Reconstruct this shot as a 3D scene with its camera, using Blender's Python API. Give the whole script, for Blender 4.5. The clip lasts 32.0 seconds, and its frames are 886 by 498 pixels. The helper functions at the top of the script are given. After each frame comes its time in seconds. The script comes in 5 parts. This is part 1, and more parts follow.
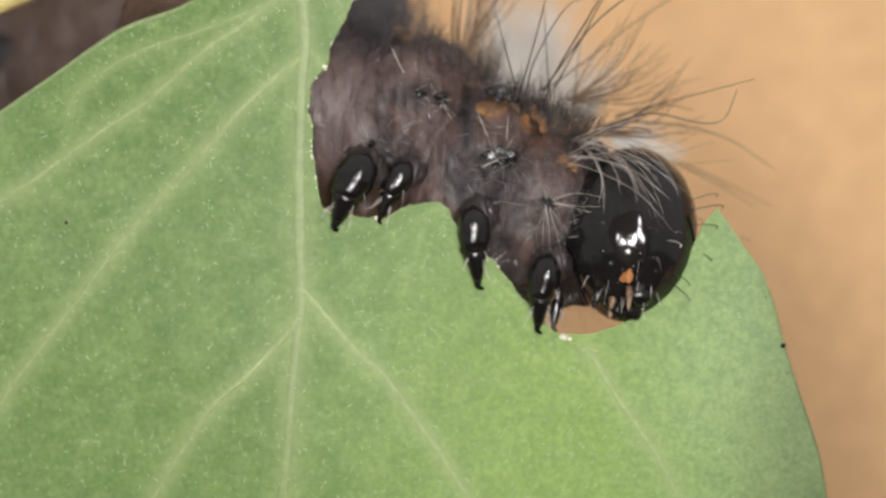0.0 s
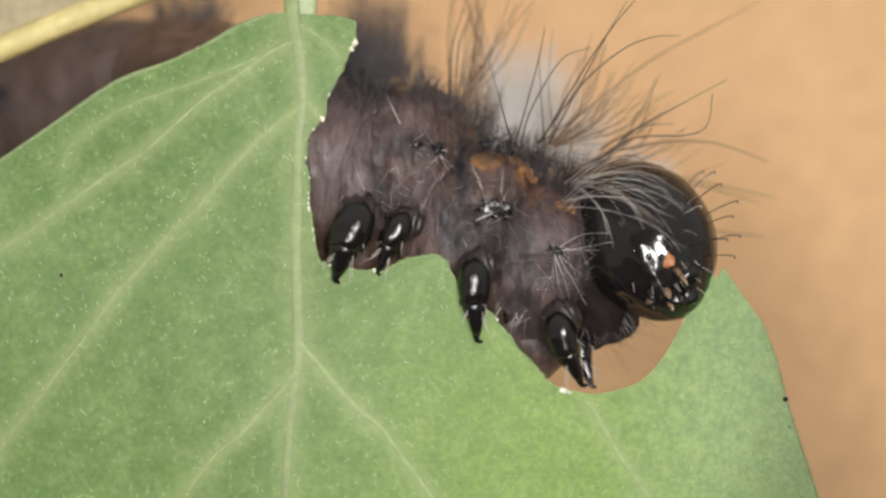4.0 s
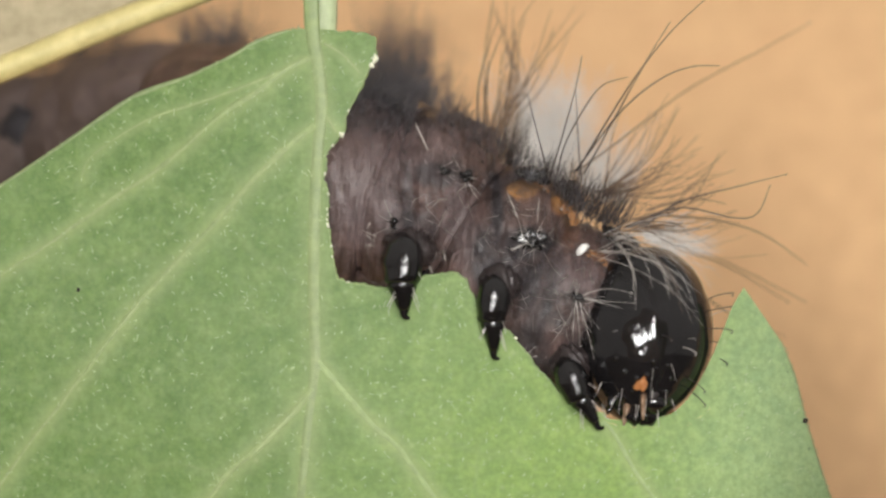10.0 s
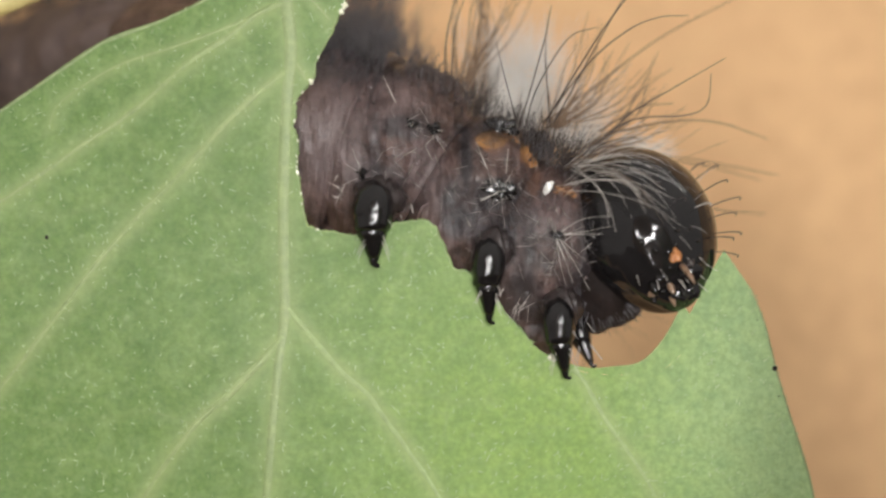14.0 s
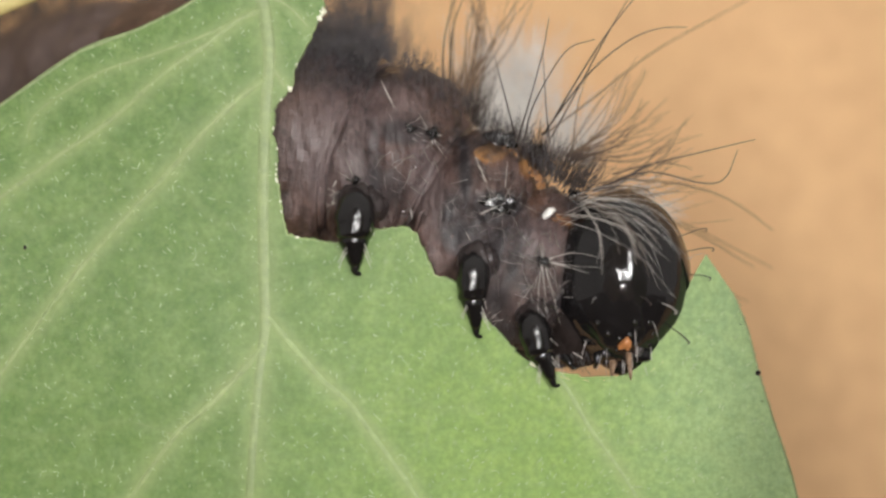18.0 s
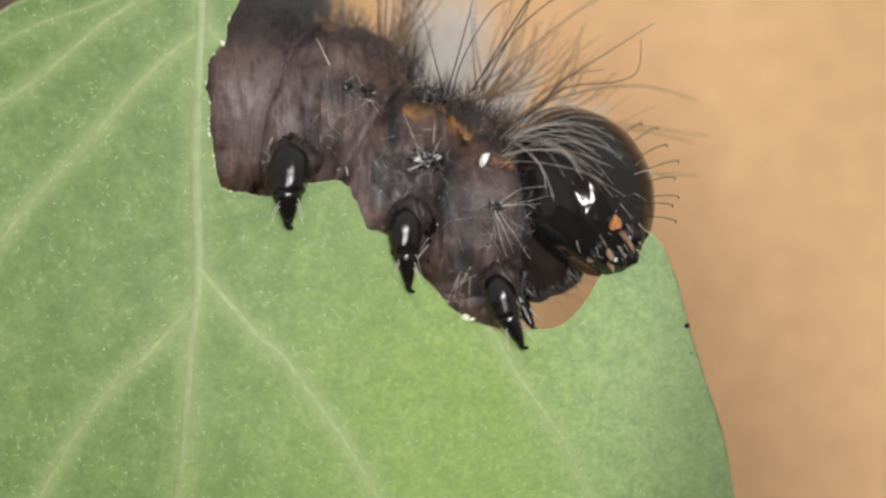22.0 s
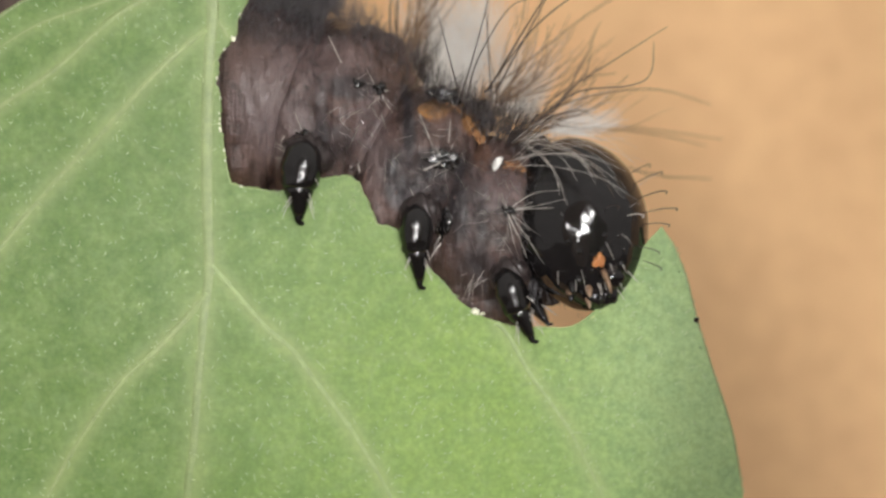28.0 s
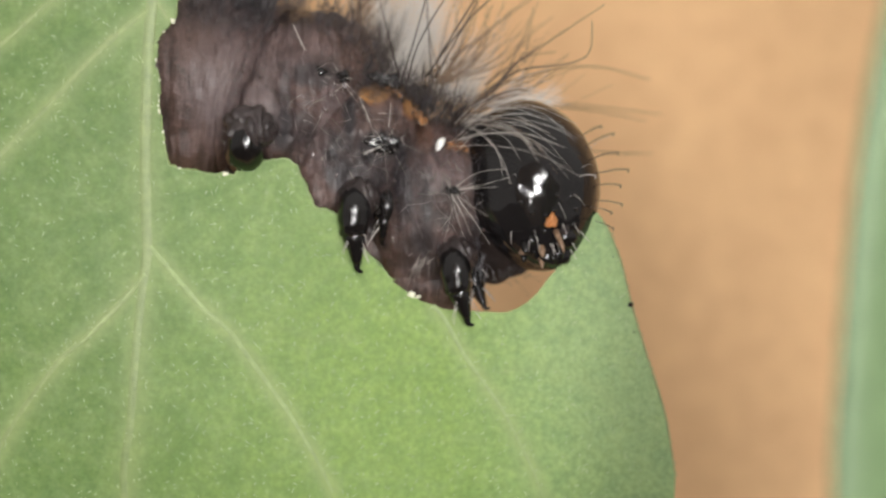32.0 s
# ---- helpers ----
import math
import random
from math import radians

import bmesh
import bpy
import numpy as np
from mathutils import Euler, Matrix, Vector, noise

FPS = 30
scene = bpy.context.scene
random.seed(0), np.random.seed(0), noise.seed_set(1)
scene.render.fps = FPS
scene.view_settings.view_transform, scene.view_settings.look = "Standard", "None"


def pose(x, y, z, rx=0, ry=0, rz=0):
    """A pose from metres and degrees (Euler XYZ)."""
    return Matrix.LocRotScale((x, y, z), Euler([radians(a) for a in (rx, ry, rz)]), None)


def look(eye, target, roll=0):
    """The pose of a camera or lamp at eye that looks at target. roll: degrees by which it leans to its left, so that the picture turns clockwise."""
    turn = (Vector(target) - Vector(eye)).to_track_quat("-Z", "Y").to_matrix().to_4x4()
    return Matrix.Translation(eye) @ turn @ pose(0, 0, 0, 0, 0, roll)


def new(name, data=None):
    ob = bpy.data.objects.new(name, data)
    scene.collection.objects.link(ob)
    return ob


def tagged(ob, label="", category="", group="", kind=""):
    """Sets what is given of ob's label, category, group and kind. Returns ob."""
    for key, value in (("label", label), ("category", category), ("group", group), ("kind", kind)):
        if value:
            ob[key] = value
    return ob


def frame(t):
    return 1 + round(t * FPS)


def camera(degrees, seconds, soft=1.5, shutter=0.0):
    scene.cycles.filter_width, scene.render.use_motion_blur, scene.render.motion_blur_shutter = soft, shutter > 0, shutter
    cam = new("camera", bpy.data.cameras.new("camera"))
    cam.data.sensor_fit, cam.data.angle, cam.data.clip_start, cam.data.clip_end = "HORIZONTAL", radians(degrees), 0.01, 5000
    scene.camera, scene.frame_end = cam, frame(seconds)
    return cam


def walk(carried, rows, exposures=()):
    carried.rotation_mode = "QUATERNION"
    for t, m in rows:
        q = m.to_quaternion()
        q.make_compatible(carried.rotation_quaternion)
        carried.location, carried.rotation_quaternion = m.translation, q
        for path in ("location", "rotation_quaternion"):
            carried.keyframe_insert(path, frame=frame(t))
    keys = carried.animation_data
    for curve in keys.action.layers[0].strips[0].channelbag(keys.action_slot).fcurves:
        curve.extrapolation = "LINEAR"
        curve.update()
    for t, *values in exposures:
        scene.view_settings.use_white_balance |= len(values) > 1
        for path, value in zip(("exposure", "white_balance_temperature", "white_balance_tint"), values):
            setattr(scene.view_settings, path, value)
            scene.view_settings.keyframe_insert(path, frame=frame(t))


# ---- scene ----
# Lengths below are in millimetres unless MM is applied.
MM = 0.001
DIST = 65.0  # from the lens to the leaf

# ---- camera: a hand-held macro lens that sways before the leaf ----
cam = camera(20.5, 32.0, soft=2.6)
cam.data.dof.use_dof = True
cam.data.dof.focus_distance = 0.0648
cam.data.dof.aperture_fstop = 48.0
# seconds, aim x, aim z on the leaf, distance, lean
AIM = [
    (0.0, 0.345, -0.996, 65.95, -0.43),
    (0.5, 0.603, -0.793, 65.85, -0.47),
    (1.0, 0.686, -0.462, 65.57, -0.63),
    (1.5, 0.898, 0.167, 65.65, -0.53),
    (2.0, 0.733, 0.352, 65.72, -0.33),
    (2.5, 0.436, 0.520, 65.47, -0.27),
    (3.0, 0.477, 0.269, 65.59, -0.51),
    (3.5, 0.297, 0.331, 65.53, -0.44),
    (5.5, 0.923, 0.517, 64.77, -0.60),
    (6.0, 0.548, 0.102, 65.01, -0.49),
    (6.5, 0.389, -0.158, 65.13, -0.23),
    (7.0, 1.073, 0.008, 64.96, -0.40),
    (7.5, 1.217, -0.323, 65.08, -0.25),
    (8.0, 1.414, -0.350, 64.97, -0.36),
    (8.5, 1.560, -0.076, 64.94, -0.22),
    (9.0, 0.337, 0.298, 65.13, -0.26),
    (9.5, 0.222, 0.734, 64.87, 0.02),
    (10.0, -0.103, 0.879, 65.00, 0.02),
    (10.5, 0.711, -0.024, 64.91, -0.37),
    (11.0, 0.992, -0.460, 65.04, -0.07),
    (11.5, -0.136, -0.520, 64.79, -0.02),
    (12.0, -0.282, -0.644, 64.97, -0.07),
    (12.5, -0.257, -0.408, 65.00, -0.06),
    (13.0, 0.000, -0.000, 65.00, 0.00),
    (13.5, 0.387, -0.080, 65.00, -0.16),
    (14.0, 0.694, -0.512, 64.85, 0.05),
    (14.5, 0.887, -0.217, 64.69, -0.32),
    (16.5, 1.972, 0.103, 64.65, -0.25),
    (17.0, 2.557, -0.271, 64.71, -0.38),
    (17.5, 2.484, -0.074, 64.64, -0.42),
    (18.0, 1.201, -0.333, 64.54, -0.43),
    (18.5, 1.141, 0.443, 64.73, -0.16),
    (19.0, 0.952, 0.069, 64.77, -0.26),
    (19.5, 1.715, -0.506, 64.55, -0.02),
    (20.0, 1.900, -1.097, 65.02, -0.44),
    (20.5, 2.561, -1.476, 64.89, -0.27),
    (21.0, 2.611, -1.374, 64.78, -0.03),
    (21.5, 2.586, -1.592, 64.91, -0.41),
    (22.0, 2.987, -1.570, 64.98, -0.42),
    (22.5, 3.781, -1.875, 64.92, -0.19),
    (23.0, 3.975, -1.807, 65.00, -0.00),
    (23.5, 4.101, -1.146, 65.01, -0.26),
    (24.0, 3.480, -0.863, 64.96, -0.42),
    (24.5, 2.865, -0.776, 65.08, -0.11),
    (25.0, 2.619, -0.767, 64.99, -0.27),
    (25.5, 2.843, -1.224, 65.02, -0.05),
    (27.5, 2.763, -1.779, 65.19, 0.05),
    (28.0, 2.723, -1.711, 65.19, -0.44),
    (28.5, 3.618, -1.296, 65.13, -0.27),
    (29.0, 4.228, -1.679, 65.20, -0.27),
    (29.5, 4.902, -1.941, 65.02, -0.41),
    (30.0, 4.727, -2.066, 65.24, -0.11),
    (30.5, 4.563, -2.130, 65.13, -0.20),
    (31.0, 3.807, -2.060, 65.15, -0.11),
    (31.5, 3.907, -1.980, 65.16, -0.51),
    (32.0, 4.414, -2.163, 65.64, 0.08),
]
walk(cam, [(t, look((0, -d * MM, 0), (ax * MM, 0, az * MM), lean)) for t, ax, az, d, lean in AIM])

# ---- light ----
world = bpy.data.worlds.new("room_light")
scene.world = world
world.use_nodes = True
_wt = world.node_tree
_dir, _axes, _shade = (_wt.nodes.new("ShaderNode" + k) for k in ("TexCoord", "SeparateXYZ", "ValToRGB"))
_wt.links.new(_dir.outputs["Generated"], _axes.inputs["Vector"])
_wt.links.new(_axes.outputs["Z"], _shade.inputs["Fac"])
# dim room at eye level and below, pale ceiling above
_shade.color_ramp.elements[0].position, _shade.color_ramp.elements[0].color = 0.0, (0.74, 0.69, 0.645, 1)
_shade.color_ramp.elements[1].position, _shade.color_ramp.elements[1].color = 0.8, (1.06, 1.0, 0.94, 1)
_wt.links.new(_shade.outputs["Color"], _wt.nodes["Background"].inputs["Color"])
_wt.nodes["Background"].inputs["Strength"].default_value = 0.50


scene.view_settings.exposure = 0.0


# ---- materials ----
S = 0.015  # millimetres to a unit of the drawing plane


def P(a, b, d=0.0):
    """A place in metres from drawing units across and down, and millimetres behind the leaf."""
    k = (DIST + d) / DIST * S
    return Vector(((a - 784) * k, d, (441 - b) * k)) * MM


def nodes_of(name):
    m = bpy.data.materials.new(name)
    m.use_nodes = True
    return m, m.node_tree.nodes, m.node_tree.links, m.node_tree.nodes["Principled BSDF"]


def noise_node(nt, coord, scale, detail=4.0, rough=0.55):
    n = nt.nodes.new("ShaderNodeTexNoise")
    n.inputs["Scale"].default_value = scale
    n.inputs["Detail"].default_value = detail
    n.inputs["Roughness"].default_value = rough
    nt.links.new(coord, n.inputs["Vector"])
    return n.outputs["Fac"]


def ramp_node(nt, fac, stops):
    r = nt.nodes.new("ShaderNodeValToRGB")
    while len(r.color_ramp.elements) < len(stops):
        r.color_ramp.elements.new(0.5)
    for e, (p, c) in zip(r.color_ramp.elements, stops):
        e.position, e.color = p, (*c, 1)
    nt.links.new(fac, r.inputs["Fac"])
    return r.outputs["Color"]


def mix_node(nt, fac, a, b, blend="MIX"):
    m = nt.nodes.new("ShaderNodeMix")
    m.data_type, m.blend_type = "RGBA", blend
    for sock, v in ((m.inputs["Factor"], fac), (m.inputs["A"], a), (m.inputs["B"], b)):
        if isinstance(v, (int, float)):
            sock.default_value = v
        elif isinstance(v, tuple):
            sock.default_value = (*v, 1)
        else:
            nt.links.new(v, sock)
    return m.outputs["Result"]


def object_coord(nt):
    c = nt.nodes.new("ShaderNodeTexCoord")
    return c.outputs["Object"]


def bump_node(nt, height, strength, distance, normal=None):
    b = nt.nodes.new("ShaderNodeBump")
    b.inputs["Strength"].default_value = strength
    b.inputs["Distance"].default_value = distance
    nt.links.new(height, b.inputs["Height"])
    if normal is not None:
        nt.links.new(normal, b.inputs["Normal"])
    return b.outputs["Normal"]


def organic(name, dark, light, coarse, fine, rough, bump=0.5, depth=0.00005, spec=0.5, rough_var=0.15, coat=0.0, grain_part=0.35):
    """A surface with two scales of mottling and a fine relief; scales are per metre."""
    m, nodes, links, p = nodes_of(name)
    nt = m.node_tree
    co = object_coord(nt)
    big, small = noise_node(nt, co, coarse), noise_node(nt, co, fine, 6.0, 0.65)
    c1 = ramp_node(nt, big, [(0.3, dark), (0.7, light)])
    c2 = ramp_node(nt, small, [(0.25, tuple(v * 0.62 for v in dark)), (0.75, tuple(min(1, v * 1.25) for v in light))])
    links.new(mix_node(nt, 0.5, c1, c2), p.inputs["Base Color"])
    rr = nodes.new("ShaderNodeMapRange")
    rr.inputs["To Min"].default_value, rr.inputs["To Max"].default_value = rough - rough_var, rough + rough_var
    links.new(small, rr.inputs["Value"])
    links.new(rr.outputs["Result"], p.inputs["Roughness"])
    p.inputs["Specular IOR Level"].default_value = spec
    p.inputs["Coat Weight"].default_value = coat
    p.inputs["Coat Roughness"].default_value = 0.12
    grain = noise_node(nt, co, fine * 3.1, 3.0, 0.6)
    links.new(bump_node(nt, small, bump, depth, bump_node(nt, grain, bump, depth * grain_part)), p.inputs["Normal"])
    return m


def leaf_material(name, dark, mid, pale, thin=0.25):
    m, nodes, links, p = nodes_of(name)
    nt = m.node_tree
    co = object_coord(nt)
    big = noise_node(nt, co, 110, 3.0)
    mid_n = noise_node(nt, co, 900, 4.0, 0.6)
    tiny = noise_node(nt, co, 5200, 3.0, 0.6)
    base = ramp_node(nt, big, [(0.3, dark), (0.7, mid)])
    base = mix_node(nt, 0.24, base, ramp_node(nt, mid_n, [(0.38, dark), (0.66, pale)]))
    blotch = noise_node(nt, co, 2400, 3.0, 0.65)
    base = mix_node(nt, 0.22, base, ramp_node(nt, blotch, [(0.42, dark), (0.60, pale)]))
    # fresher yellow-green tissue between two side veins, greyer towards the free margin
    # both tints are also brightened, painting in light the lamp leaves out here
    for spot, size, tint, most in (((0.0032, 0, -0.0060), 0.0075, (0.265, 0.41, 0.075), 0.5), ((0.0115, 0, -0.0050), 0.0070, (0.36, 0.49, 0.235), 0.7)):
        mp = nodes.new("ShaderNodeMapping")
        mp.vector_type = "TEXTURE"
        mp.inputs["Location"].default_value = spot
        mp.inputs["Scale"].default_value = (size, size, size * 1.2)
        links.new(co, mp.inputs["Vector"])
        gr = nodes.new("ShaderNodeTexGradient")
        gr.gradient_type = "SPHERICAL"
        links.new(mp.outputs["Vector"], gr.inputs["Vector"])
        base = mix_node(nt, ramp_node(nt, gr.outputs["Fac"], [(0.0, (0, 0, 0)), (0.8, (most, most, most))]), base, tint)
    # fine grain and patches of darker cells over all of it
    base = mix_node(nt, 0.5, base, ramp_node(nt, noise_node(nt, co, 6800, 3.0, 0.6), [(0.36, (0.72, 0.74, 0.72)), (0.64, (1.26, 1.22, 1.34))]), "MULTIPLY")
    base = mix_node(nt, 0.5, base, ramp_node(nt, noise_node(nt, co, 1900, 4.0, 0.65), [(0.36, (0.78, 0.84, 0.88)), (0.64, (1.20, 1.14, 1.10))]), "MULTIPLY")
    # paler tissue along the veins
    vw = nodes.new("ShaderNodeAttribute")
    vw.attribute_name = "vein"
    base = mix_node(nt, vw.outputs["Fac"], base, (0.30, 0.372, 0.152))
    # fine network of smallest veins
    vor = nodes.new("ShaderNodeTexVoronoi")
    vor.feature = "DISTANCE_TO_EDGE"
    vor.inputs["Scale"].default_value = 1400
    warp = nodes.new("ShaderNodeVectorMath")
    warp.operation = "MULTIPLY_ADD"
    nz = nodes.new("ShaderNodeTexNoise")
    nz.inputs["Scale"].default_value = 700
    links.new(co, nz.inputs["Vector"])
    links.new(nz.outputs["Color"], warp.inputs[0])
    warp.inputs[1].default_value = (0.0007, 0.0007, 0.0007)
    links.new(co, warp.inputs[2])
    links.new(warp.outputs[0], vor.inputs["Vector"])
    net = ramp_node(nt, vor.outputs["Distance"], [(0.0, (1, 1, 1)), (0.09, (0, 0, 0))])
    fade = ramp_node(nt, mid_n, [(0.42, (0, 0, 0)), (0.7, (0.38, 0.38, 0.38))])
    base = mix_node(nt, mix_node(nt, 1.0, net, fade, "MULTIPLY"), base, pale)
    # light specks and a few dark ones
    spk = nodes.new("ShaderNodeTexVoronoi")
    spk.inputs["Scale"].default_value = 3400
    links.new(co, spk.inputs["Vector"])
    dot = ramp_node(nt, spk.outputs["Distance"], [(0.1, (1, 1, 1)), (0.32, (0, 0, 0))])
    keep = nodes.new("ShaderNodeSeparateColor")
    links.new(spk.outputs["Color"], keep.inputs["Color"])
    gate = ramp_node(nt, keep.outputs["Red"], [(0.80, (0, 0, 0)), (0.86, (0.13, 0.13, 0.13))])
    base = mix_node(nt, mix_node(nt, 1.0, dot, gate, "MULTIPLY"), base, (0.62, 0.70, 0.40))
    gate2 = ramp_node(nt, keep.outputs["Green"], [(0.90, (0, 0, 0)), (0.95, (0.12, 0.12, 0.12))])
    base = mix_node(nt, mix_node(nt, 1.0, dot, gate2, "MULTIPLY"), base, (0.05, 0.12, 0.03))
    links.new(base, p.inputs["Base Color"])
    p.inputs["Roughness"].default_value = 0.5
    p.inputs["Specular IOR Level"].default_value = 0.35
    n1 = bump_node(nt, tiny, 0.35, 0.00003)
    n2 = bump_node(nt, mid_n, 0.4, 0.00008, n1)
    links.new(n2, p.inputs["Normal"])
    tr = nodes.new("ShaderNodeBsdfTranslucent")
    links.new(base, tr.inputs["Color"])
    mx = nodes.new("ShaderNodeMixShader")
    mx.inputs["Fac"].default_value = thin
    out = nodes["Material Output"]
    links.new(p.outputs["BSDF"], mx.inputs[1])
    links.new(tr.outputs["BSDF"], mx.inputs[2])
    links.new(mx.outputs["Shader"], out.inputs["Surface"])
    return m


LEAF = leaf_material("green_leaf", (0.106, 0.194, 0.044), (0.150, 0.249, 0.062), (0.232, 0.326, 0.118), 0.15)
VEIN = organic("pale_vein", (0.19, 0.270, 0.086), (0.275, 0.34, 0.143), 700, 3500, 0.5, 0.3, 0.00003)
VEIN_PALE = organic("yellowish_vein", (0.215, 0.31, 0.10), (0.305, 0.39, 0.165), 700, 3500, 0.5, 0.3, 0.00003)
MIDRIB_SKIN = organic("dull_midrib", (0.165, 0.235, 0.074), (0.235, 0.295, 0.118), 600, 3500, 0.5, 0.3, 0.00003)
FUZZ = organic("pale_leaf_fuzz", (0.19, 0.30, 0.10), (0.46, 0.54, 0.32), 420, 2500, 0.5, 0.1, 0.00001)
STALK = organic("pale_stalk", (0.30, 0.37, 0.20), (0.42, 0.48, 0.28), 300, 2500, 0.5, 0.3, 0.00003)
RIM = organic("leaf_rim", (0.16, 0.235, 0.085), (0.265, 0.325, 0.155), 400, 3000, 0.55, 0.3, 0.00003)
CUT = organic("chewed_edge", (0.12, 0.20, 0.06), (0.30, 0.39, 0.16), 900, 4000, 0.45, 0.5, 0.00003)
SAP = organic("dried_sap", (0.68, 0.70, 0.46), (0.86, 0.86, 0.70), 900, 4000, 0.25, 0.4, 0.00003)
# the near-black tone marks dark spots and paints shade into creases and underside
RUST, AMBERY, EARTH, DARK_AND_SHADED, MAUVE, SHADE = (0.25, 0.105, 0.040), (0.46, 0.225, 0.070), (0.094, 0.058, 0.048), (0.018, 0.018, 0.022), (0.120, 0.084, 0.082), (0.085, 0.044, 0.035)
# pale tone that paints the skin's sheen into its colour
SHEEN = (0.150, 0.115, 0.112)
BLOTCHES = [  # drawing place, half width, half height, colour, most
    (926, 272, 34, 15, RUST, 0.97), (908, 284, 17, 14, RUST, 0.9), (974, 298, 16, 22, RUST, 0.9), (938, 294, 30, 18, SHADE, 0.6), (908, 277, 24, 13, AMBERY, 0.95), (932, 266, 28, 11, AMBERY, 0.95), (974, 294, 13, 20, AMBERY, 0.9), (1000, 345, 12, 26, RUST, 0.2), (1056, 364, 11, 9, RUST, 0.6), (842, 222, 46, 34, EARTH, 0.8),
    (935, 320, 46, 40, EARTH, 0.6), (625, 215, 60, 80, EARTH, 0.7), (770, 300, 60, 60, SHADE, 0.6), (650, 330, 50, 60, MAUVE, 0.5), (716, 352, 56, 34, DARK_AND_SHADED, 0.65),
    (700, 130, 170, 50, DARK_AND_SHADED, 0.6), (800, 330, 18, 70, MAUVE, 0.5), (890, 425, 56, 34, DARK_AND_SHADED, 0.7), (835, 395, 26, 50, DARK_AND_SHADED, 0.6), (920, 372, 52, 26, DARK_AND_SHADED, 0.75),
    (960, 262, 90, 26, DARK_AND_SHADED, 0.8), (1130, 545, 70, 60, DARK_AND_SHADED, 0.85), (1045, 590, 50, 30, DARK_AND_SHADED, 0.7), (1095, 430, 18, 70, DARK_AND_SHADED, 0.6), (862, 300, 11, 80, DARK_AND_SHADED, 0.75), (955, 430, 15, 75, DARK_AND_SHADED, 0.75), (712, 300, 10, 70, DARK_AND_SHADED, 0.6), (985, 555, 40, 40, DARK_AND_SHADED, 0.6), (890, 500, 26, 26, DARK_AND_SHADED, 0.6), (1030, 410, 40, 30, MAUVE, 0.5), (600, 300, 34, 60, MAUVE, 0.5), (635, 285, 70, 90, SHEEN, 0.5), (800, 345, 30, 60, SHEEN, 0.5), (705, 210, 90, 40, MAUVE, 0.5), (766, 256, 44, 24, DARK_AND_SHADED, 0.7), (985, 470, 22, 90, DARK_AND_SHADED, 0.45)]


def skin_material(name, dark, light, rough):
    """Velvety skin: soft mottling, faint streaks round the body, and patches with frayed outlines: other colours,
    crease shade and sheen painted in.
    """
    m, nodes, links, p = nodes_of(name)
    nt = m.node_tree
    co = object_coord(nt)
    big, mid, small = noise_node(nt, co, 480, 4.0, 0.6), noise_node(nt, co, 1500, 6.0, 0.72), noise_node(nt, co, 6500, 4.0, 0.6)
    st = nodes.new("ShaderNodeMapping")
    st.inputs["Rotation"].default_value = (0, radians(-22), 0)
    st.inputs["Scale"].default_value = (1.0, 0.4, 0.24)
    links.new(co, st.inputs["Vector"])
    streak = noise_node(nt, st.outputs["Vector"], 3400, 3.0, 0.6)
    base = ramp_node(nt, big, [(0.3, dark), (0.7, light)])
    base = mix_node(nt, 0.62, base, ramp_node(nt, mid, [(0.38, tuple(v * 0.4 for v in dark)), (0.64, tuple(v * 1.35 for v in light))]))
    base = mix_node(nt, 0.08, base, ramp_node(nt, streak, [(0.35, tuple(v * 0.5 for v in dark)), (0.68, tuple(v * 1.4 for v in light))]))
    # dark crease lines painted into the colour, running round the body
    base = mix_node(nt, 0.5, base, ramp_node(nt, noise_node(nt, st.outputs["Vector"], 2300, 5.0, 0.7), [(0.36, (0.30, 0.28, 0.28)), (0.62, (1.35, 1.32, 1.32))]), "MULTIPLY")
    fray = nodes.new("ShaderNodeMapRange")
    fray.inputs["To Min"].default_value, fray.inputs["To Max"].default_value = -0.55, 0.55
    links.new(mid, fray.inputs["Value"])
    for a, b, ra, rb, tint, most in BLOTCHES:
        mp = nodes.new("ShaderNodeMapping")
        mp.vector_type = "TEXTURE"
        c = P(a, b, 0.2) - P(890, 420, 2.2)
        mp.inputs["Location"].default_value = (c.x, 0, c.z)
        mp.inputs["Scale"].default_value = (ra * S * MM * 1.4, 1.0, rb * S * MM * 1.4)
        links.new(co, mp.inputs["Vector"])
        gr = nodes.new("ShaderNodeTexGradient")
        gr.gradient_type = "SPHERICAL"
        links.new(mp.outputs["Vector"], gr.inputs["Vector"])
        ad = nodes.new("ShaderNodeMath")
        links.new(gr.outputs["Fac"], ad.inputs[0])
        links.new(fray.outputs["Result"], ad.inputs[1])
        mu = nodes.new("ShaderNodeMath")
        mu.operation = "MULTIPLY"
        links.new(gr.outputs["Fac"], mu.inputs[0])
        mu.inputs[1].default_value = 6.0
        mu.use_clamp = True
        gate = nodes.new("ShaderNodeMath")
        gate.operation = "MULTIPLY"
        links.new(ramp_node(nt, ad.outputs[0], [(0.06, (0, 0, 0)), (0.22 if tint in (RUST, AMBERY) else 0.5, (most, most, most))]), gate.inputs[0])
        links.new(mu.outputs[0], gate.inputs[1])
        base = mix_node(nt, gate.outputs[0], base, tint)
    base = mix_node(nt, 0.24, base, ramp_node(nt, small, [(0.35, (0.25, 0.25, 0.25)), (0.68, (1.5, 1.45, 1.45))]), "MULTIPLY")
    links.new(base, p.inputs["Base Color"])
    rr = nodes.new("ShaderNodeMapRange")
    rr.inputs["To Min"].default_value, rr.inputs["To Max"].default_value = rough - 0.12, rough + 0.32
